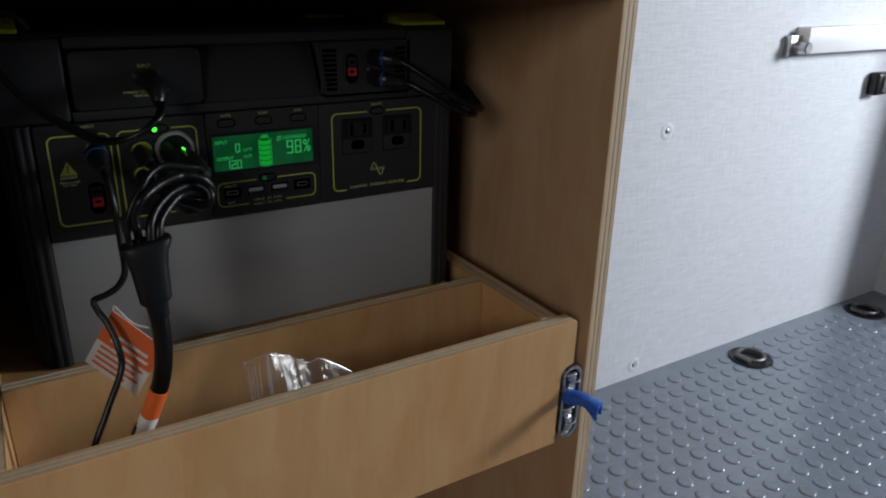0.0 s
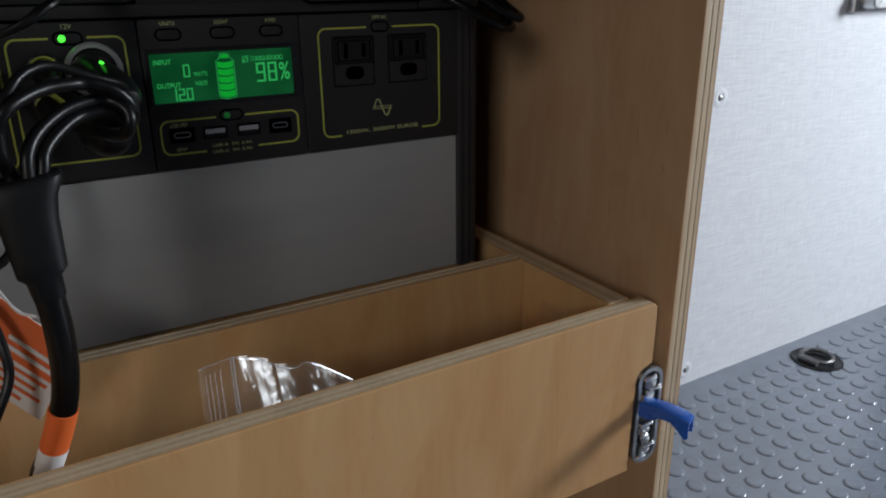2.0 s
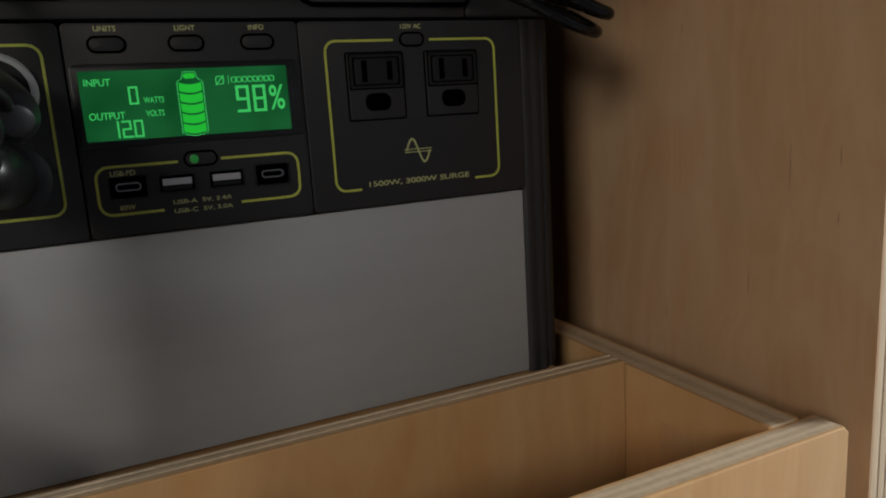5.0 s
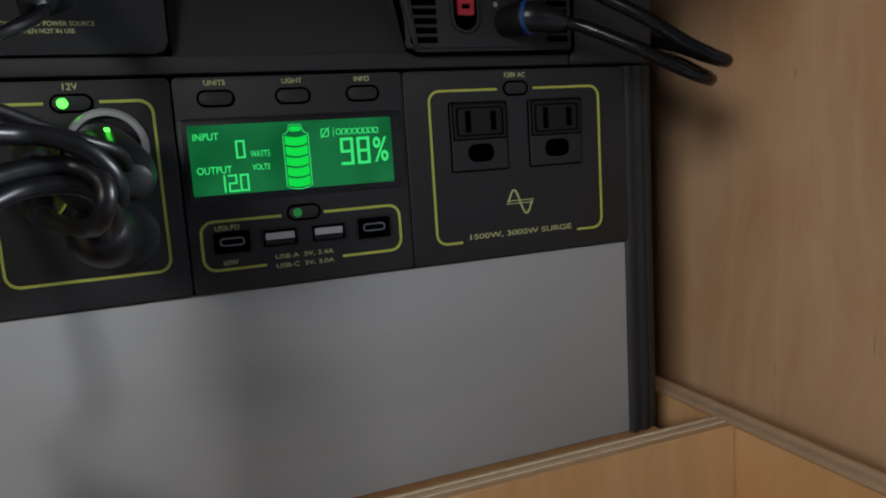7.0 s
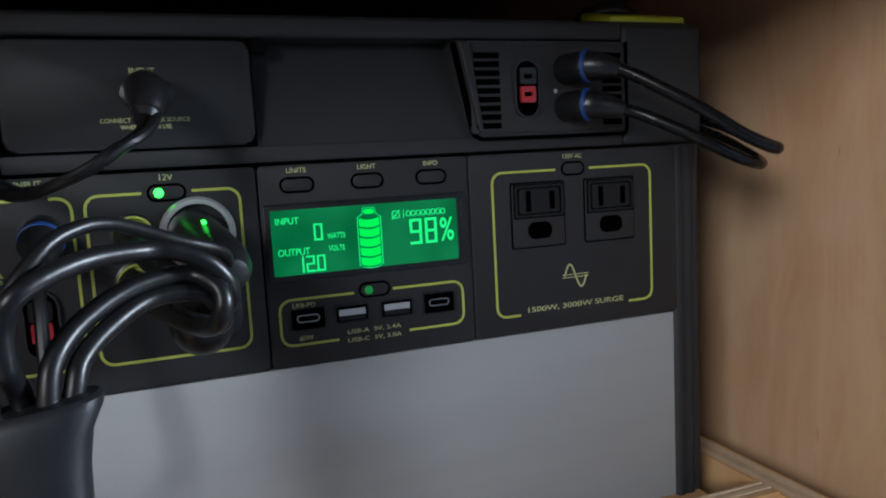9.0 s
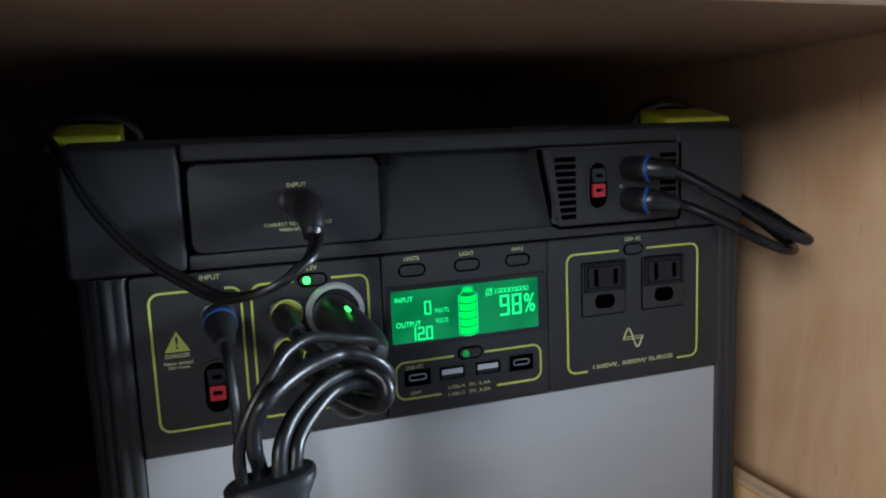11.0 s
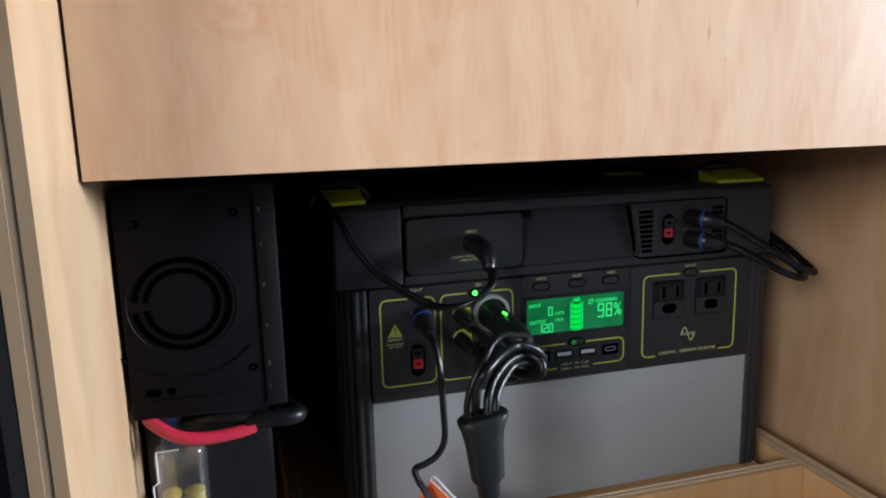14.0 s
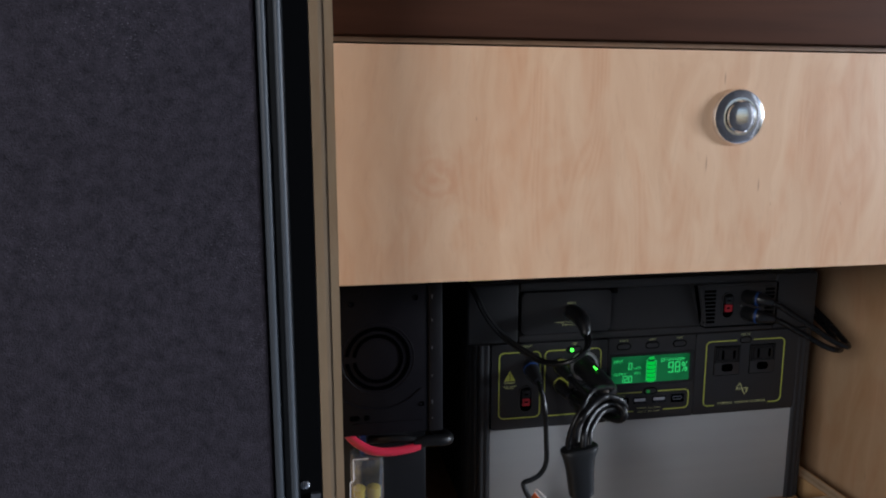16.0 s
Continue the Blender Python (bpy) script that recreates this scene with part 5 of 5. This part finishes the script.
# screw holes and the ovals below are black discs painted as shaded recesses
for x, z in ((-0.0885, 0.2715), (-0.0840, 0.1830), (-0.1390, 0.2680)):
    part("screw_hole", lathe(((x, -0.1072, z), (x, -0.12, z)), [(0, 0.0024), (0.0006, 0.0022), (0.0006, 0.0005)], 12), SHADE_BLACK, fan)
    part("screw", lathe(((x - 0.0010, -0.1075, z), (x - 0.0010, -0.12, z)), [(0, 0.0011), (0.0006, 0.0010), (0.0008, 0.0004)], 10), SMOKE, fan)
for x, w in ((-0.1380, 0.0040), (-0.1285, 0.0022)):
    part("slot", plate(rounded(x - w, x + w, 0.1722, 0.1762, 0.0019, 4), -0.1080, -0.1070), SHADE_BLACK, fan, smooth=False)
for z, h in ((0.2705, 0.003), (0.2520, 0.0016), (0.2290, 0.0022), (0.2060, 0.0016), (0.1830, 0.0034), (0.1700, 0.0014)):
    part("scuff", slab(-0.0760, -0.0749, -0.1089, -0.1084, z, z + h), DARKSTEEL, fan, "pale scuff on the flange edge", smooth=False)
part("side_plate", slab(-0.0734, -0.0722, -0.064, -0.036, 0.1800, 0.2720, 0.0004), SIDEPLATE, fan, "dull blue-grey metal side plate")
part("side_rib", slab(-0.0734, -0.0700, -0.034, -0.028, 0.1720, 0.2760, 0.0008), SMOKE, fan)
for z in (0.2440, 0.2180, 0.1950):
    t_ = part("terminal_block", slab(-0.0736, -0.0645, -0.046, -0.022, z - 0.0090, z + 0.0085, 0.0010), SHADE_BLACK, fan, "black terminal block")
    part("block_mark", slab(-0.0645, -0.0642, -0.0390, -0.0365, z - 0.0018, z + 0.0018), SIDEPLATE, t_, "small pale printed mark", smooth=False)

bat = thing("battery", (-0.12, -0.02, 0.0), "black battery box with a clear cover over yellow terminals", "battery")
part("battery_case", slab(-0.1490, -0.0760, -0.080, 0.05, 0.0005, 0.1580, 0.003), BLACK, bat)
part("terminal_cover", slab(-0.1420, -0.1150, -0.1080, -0.081, 0.060, 0.1400, 0.005, 3), COVER, bat, "clear plastic terminal cover")
part("cover_outline", stroke([(-0.1430, 0.100), (-0.1430, 0.120), (-0.1400, 0.122), (-0.1400, 0.1400), (-0.1280, 0.1400)], 0.0008, -0.1090, -0.1082), WHITECARD, bat, smooth=False)
for x in (-0.1350, -0.1230):
    part("terminal", lathe(((x, -0.093, 0.062), (x, -0.093, 0.2)), [(0, 0.0045), (0.035, 0.0045), (0.037, 0.006), (0.045, 0.006), (0.047, 0.003)], 14), YELLOW, bat)
part("label_plate", slab(-0.1400, -0.0850, -0.0815, -0.0802, 0.02, 0.055), YELLOW, bat, smooth=False)

wr = thing("battery_leads", (-0.10, -0.1, 0.15), "red and black battery wires bound in a black sleeve", "wire")
part("red_wire", tube([(-0.1470, -0.095, 0.1620), (-0.1400, -0.106, 0.1560), (-0.1270, -0.112, 0.1490), (-0.1120, -0.112, 0.1460), (-0.0950, -0.110, 0.1462), (-0.0860, -0.108, 0.1475)], 0.0036, 12, 6), REDWIRE, wr, "red insulated wire")
part("black_wire", tube([(-0.1250, -0.095, 0.1500), (-0.1150, -0.104, 0.1535), (-0.1020, -0.106, 0.1540), (-0.0880, -0.105, 0.1510)], 0.0034, 12, 6), RUBBER, wr)
part("sleeve", tube([(-0.0910, -0.107, 0.1490), (-0.0800, -0.106, 0.1500), (-0.0670, -0.105, 0.1492), (-0.0610, -0.101, 0.1485), (-0.0620, -0.092, 0.1475), (-0.072, -0.070, 0.1470)], [0.0042, 0.0047, 0.0049, 0.0049, 0.0048, 0.004], 14, 6), RUBBER, wr, "black heat-shrink sleeve")
part("lug", slab(-0.1340, -0.1290, -0.1000, -0.092, 0.1400, 0.1560, 0.001), BLUERING, wr)

# ---- clear bag in the tray ----
bag = thing("plastic_bag", (0.16, -0.09, -0.11), "clear crumpled zip bag lying in the tray", "bag")
CREST = [(0.1170, 0.0060), (0.1195, 0.0072), (0.1360, 0.0100), (0.1460, 0.0050), (0.1640, -0.0048), (0.1735, -0.0085), (0.1800, -0.0068), (0.1930, -0.0150), (0.2120, -0.0300)]


def crest(x):
    (xa, za), (xb, zb) = next(q for q in zip(CREST, CREST[1:]) if x <= q[1][0] + 1e-6)
    return za + (zb - za) * (x - xa) / (xb - xa)


def bag_depth(x, d):
    """How far the film stands back, with a hard crease at the zip and small crumples beyond it."""
    fold = 0.10 * max(0.1360 - x, 0.0) - 0.30 * min(max(x - 0.1360, 0.0), 0.012) + 0.28 * min(max(x - 0.1480, 0.0), 0.022)
    lean = 0.62 * min(max(x - 0.1390, 0.0) * 1.4, 0.010) * max(0.0, 1.0 - d / 0.035) if x < 0.160 else 0.0
    worn = 1.0 if x > 0.142 else 0.12
    c = (abs(noise.noise(Vector((x * 240, d * 170, 0.9)))) * 0.0013 + abs(noise.noise(Vector((x * 90 + d * 60, d * 90, 3.1)))) * 0.0022) * worn
    return -0.074 - 0.55 * d + fold + lean - c


def film_sheet(x0, x1, n, k, drop, back):
    bm = bmesh.new()
    g = []
    for i in range(n + 1):
        x = x0 + (x1 - x0) * i / n
        g.append([bm.verts.new((x - 0.10 * d * (1 if x < 0.14 else 0.3), bag_depth(x, d) + back, crest(x) - d)) for d in [drop * j / k for j in range(k + 1)]])
    for i in range(n):
        for j in range(k):
            bm.faces.new((g[i][j], g[i + 1][j], g[i + 1][j + 1], g[i][j + 1]))
    return bm


part("front_film", film_sheet(0.1170, 0.2110, 84, 40, 0.072, 0.0), PLASTIC, bag)
part("back_film", film_sheet(0.1170, 0.2110, 40, 12, 0.072, 0.0050), PLASTIC, bag)
part("hem", tube([(x, bag_depth(x, 0.0), crest(x)) for x in (0.1172, 0.1195, 0.1280, 0.1360, 0.1410, 0.1460, 0.1550, 0.1640, 0.1735, 0.1800, 0.1930, 0.2100)], 0.00035, 6, 3), FILMEDGE, bag, "pale folded film edge")
for dx_ in (0.0, -0.0016):
    part("zip_strip", tube([(0.1360 + dx_ - 0.10 * d, bag_depth(0.1360 + dx_, d) - 0.0006, crest(0.1360 + dx_) - d) for d in (0.0, 0.012, 0.024, 0.036, 0.050)], 0.00045, 6, 4), FILMEDGE, bag)
for x in (0.1200, 0.1225, 0.1252, 0.1282):
    part("pleat", tube([(x - 0.10 * d, bag_depth(x, d) - 0.0004, crest(x) - d) for d in (0.004, 0.016, 0.028, 0.040, 0.052)], 0.00022, 5, 4), FILMEDGE, bag)

scrap = thing("plastic_scrap", (0.352, -0.095, -0.1125), "small curled scrap of clear plastic film in the tray", "plastic film")
bm = bmesh.new()
grid = []
for i in range(13):
    u = i / 12
    row = []
    for j in range(13):
        v = j / 12
        top_z = 0.0005 + 0.002 * math.sin(math.pi * u) - 0.014 * max(0.0, u - 0.3)
        row.append(bm.verts.new((0.342 + 0.021 * u + 0.004 * v * v, -0.097 + 0.007 * math.sin(math.pi * u) - 0.006 * v, top_z + v * (-0.1125 - top_z))))
    grid.append(row)
for i in range(12):
    for j in range(12):
        bm.faces.new((grid[i][j], grid[i + 1][j], grid[i + 1][j + 1], grid[i][j + 1]))
part("film", bm, PLASTIC, scrap)

# ---- floor studs ----
cells = [(0.4860 + 0.0388 * i, 0.2504 - 0.0385 * j) for i in range(35) for j in range(19)]
cells = [c for c in cells if c[0] < 1.81 and all((c[0] - dx) ** 2 + (c[1] - dy) ** 2 > 0.055 ** 2 for dx, dy in ((1.281, 0.229), (1.735, 0.238)))]
near = [c for c in cells if c[0] < 1.23 and c[1] > -0.22]
far = [c for c in cells if c not in near]
PROFILE = [(-0.001, 0.0142), (0.0004, 0.0140), (0.0011, 0.0134), (0.0017, 0.0124), (0.0021, 0.0110), (0.0023, 0.0092)]
stud = bpy.data.meshes.new("stud")
bm = lathe(((0, 0, 0), (0, 0, 1)), PROFILE, 20)
bmesh.ops.recalc_face_normals(bm, faces=bm.faces)
bm.to_mesh(stud)
bm.free()
stud.materials.append(FLOORRUB)
for p in stud.polygons:
    p.use_smooth = len(p.vertices) == 4
for x, y in near:
    o = new("stud", stud)
    o.location = (x, y, FLOOR_Z)
    o.parent = floor
verts, faces = [], []
sv = [v.co.copy() for v in stud.vertices]
sf = [tuple(p.vertices) for p in stud.polygons]
for x, y in far:
    k = len(verts)
    verts += [(v.x + x, v.y + y, v.z + FLOOR_Z) for v in sv]
    faces += [tuple(q + k for q in f) for f in sf]
me = bpy.data.meshes.new("far_studs")
me.from_pydata(verts, [], faces)
me.materials.append(FLOORRUB)
rest = new("far_studs", me)
rest.parent = floor
tagged(rest, kind="stuff")
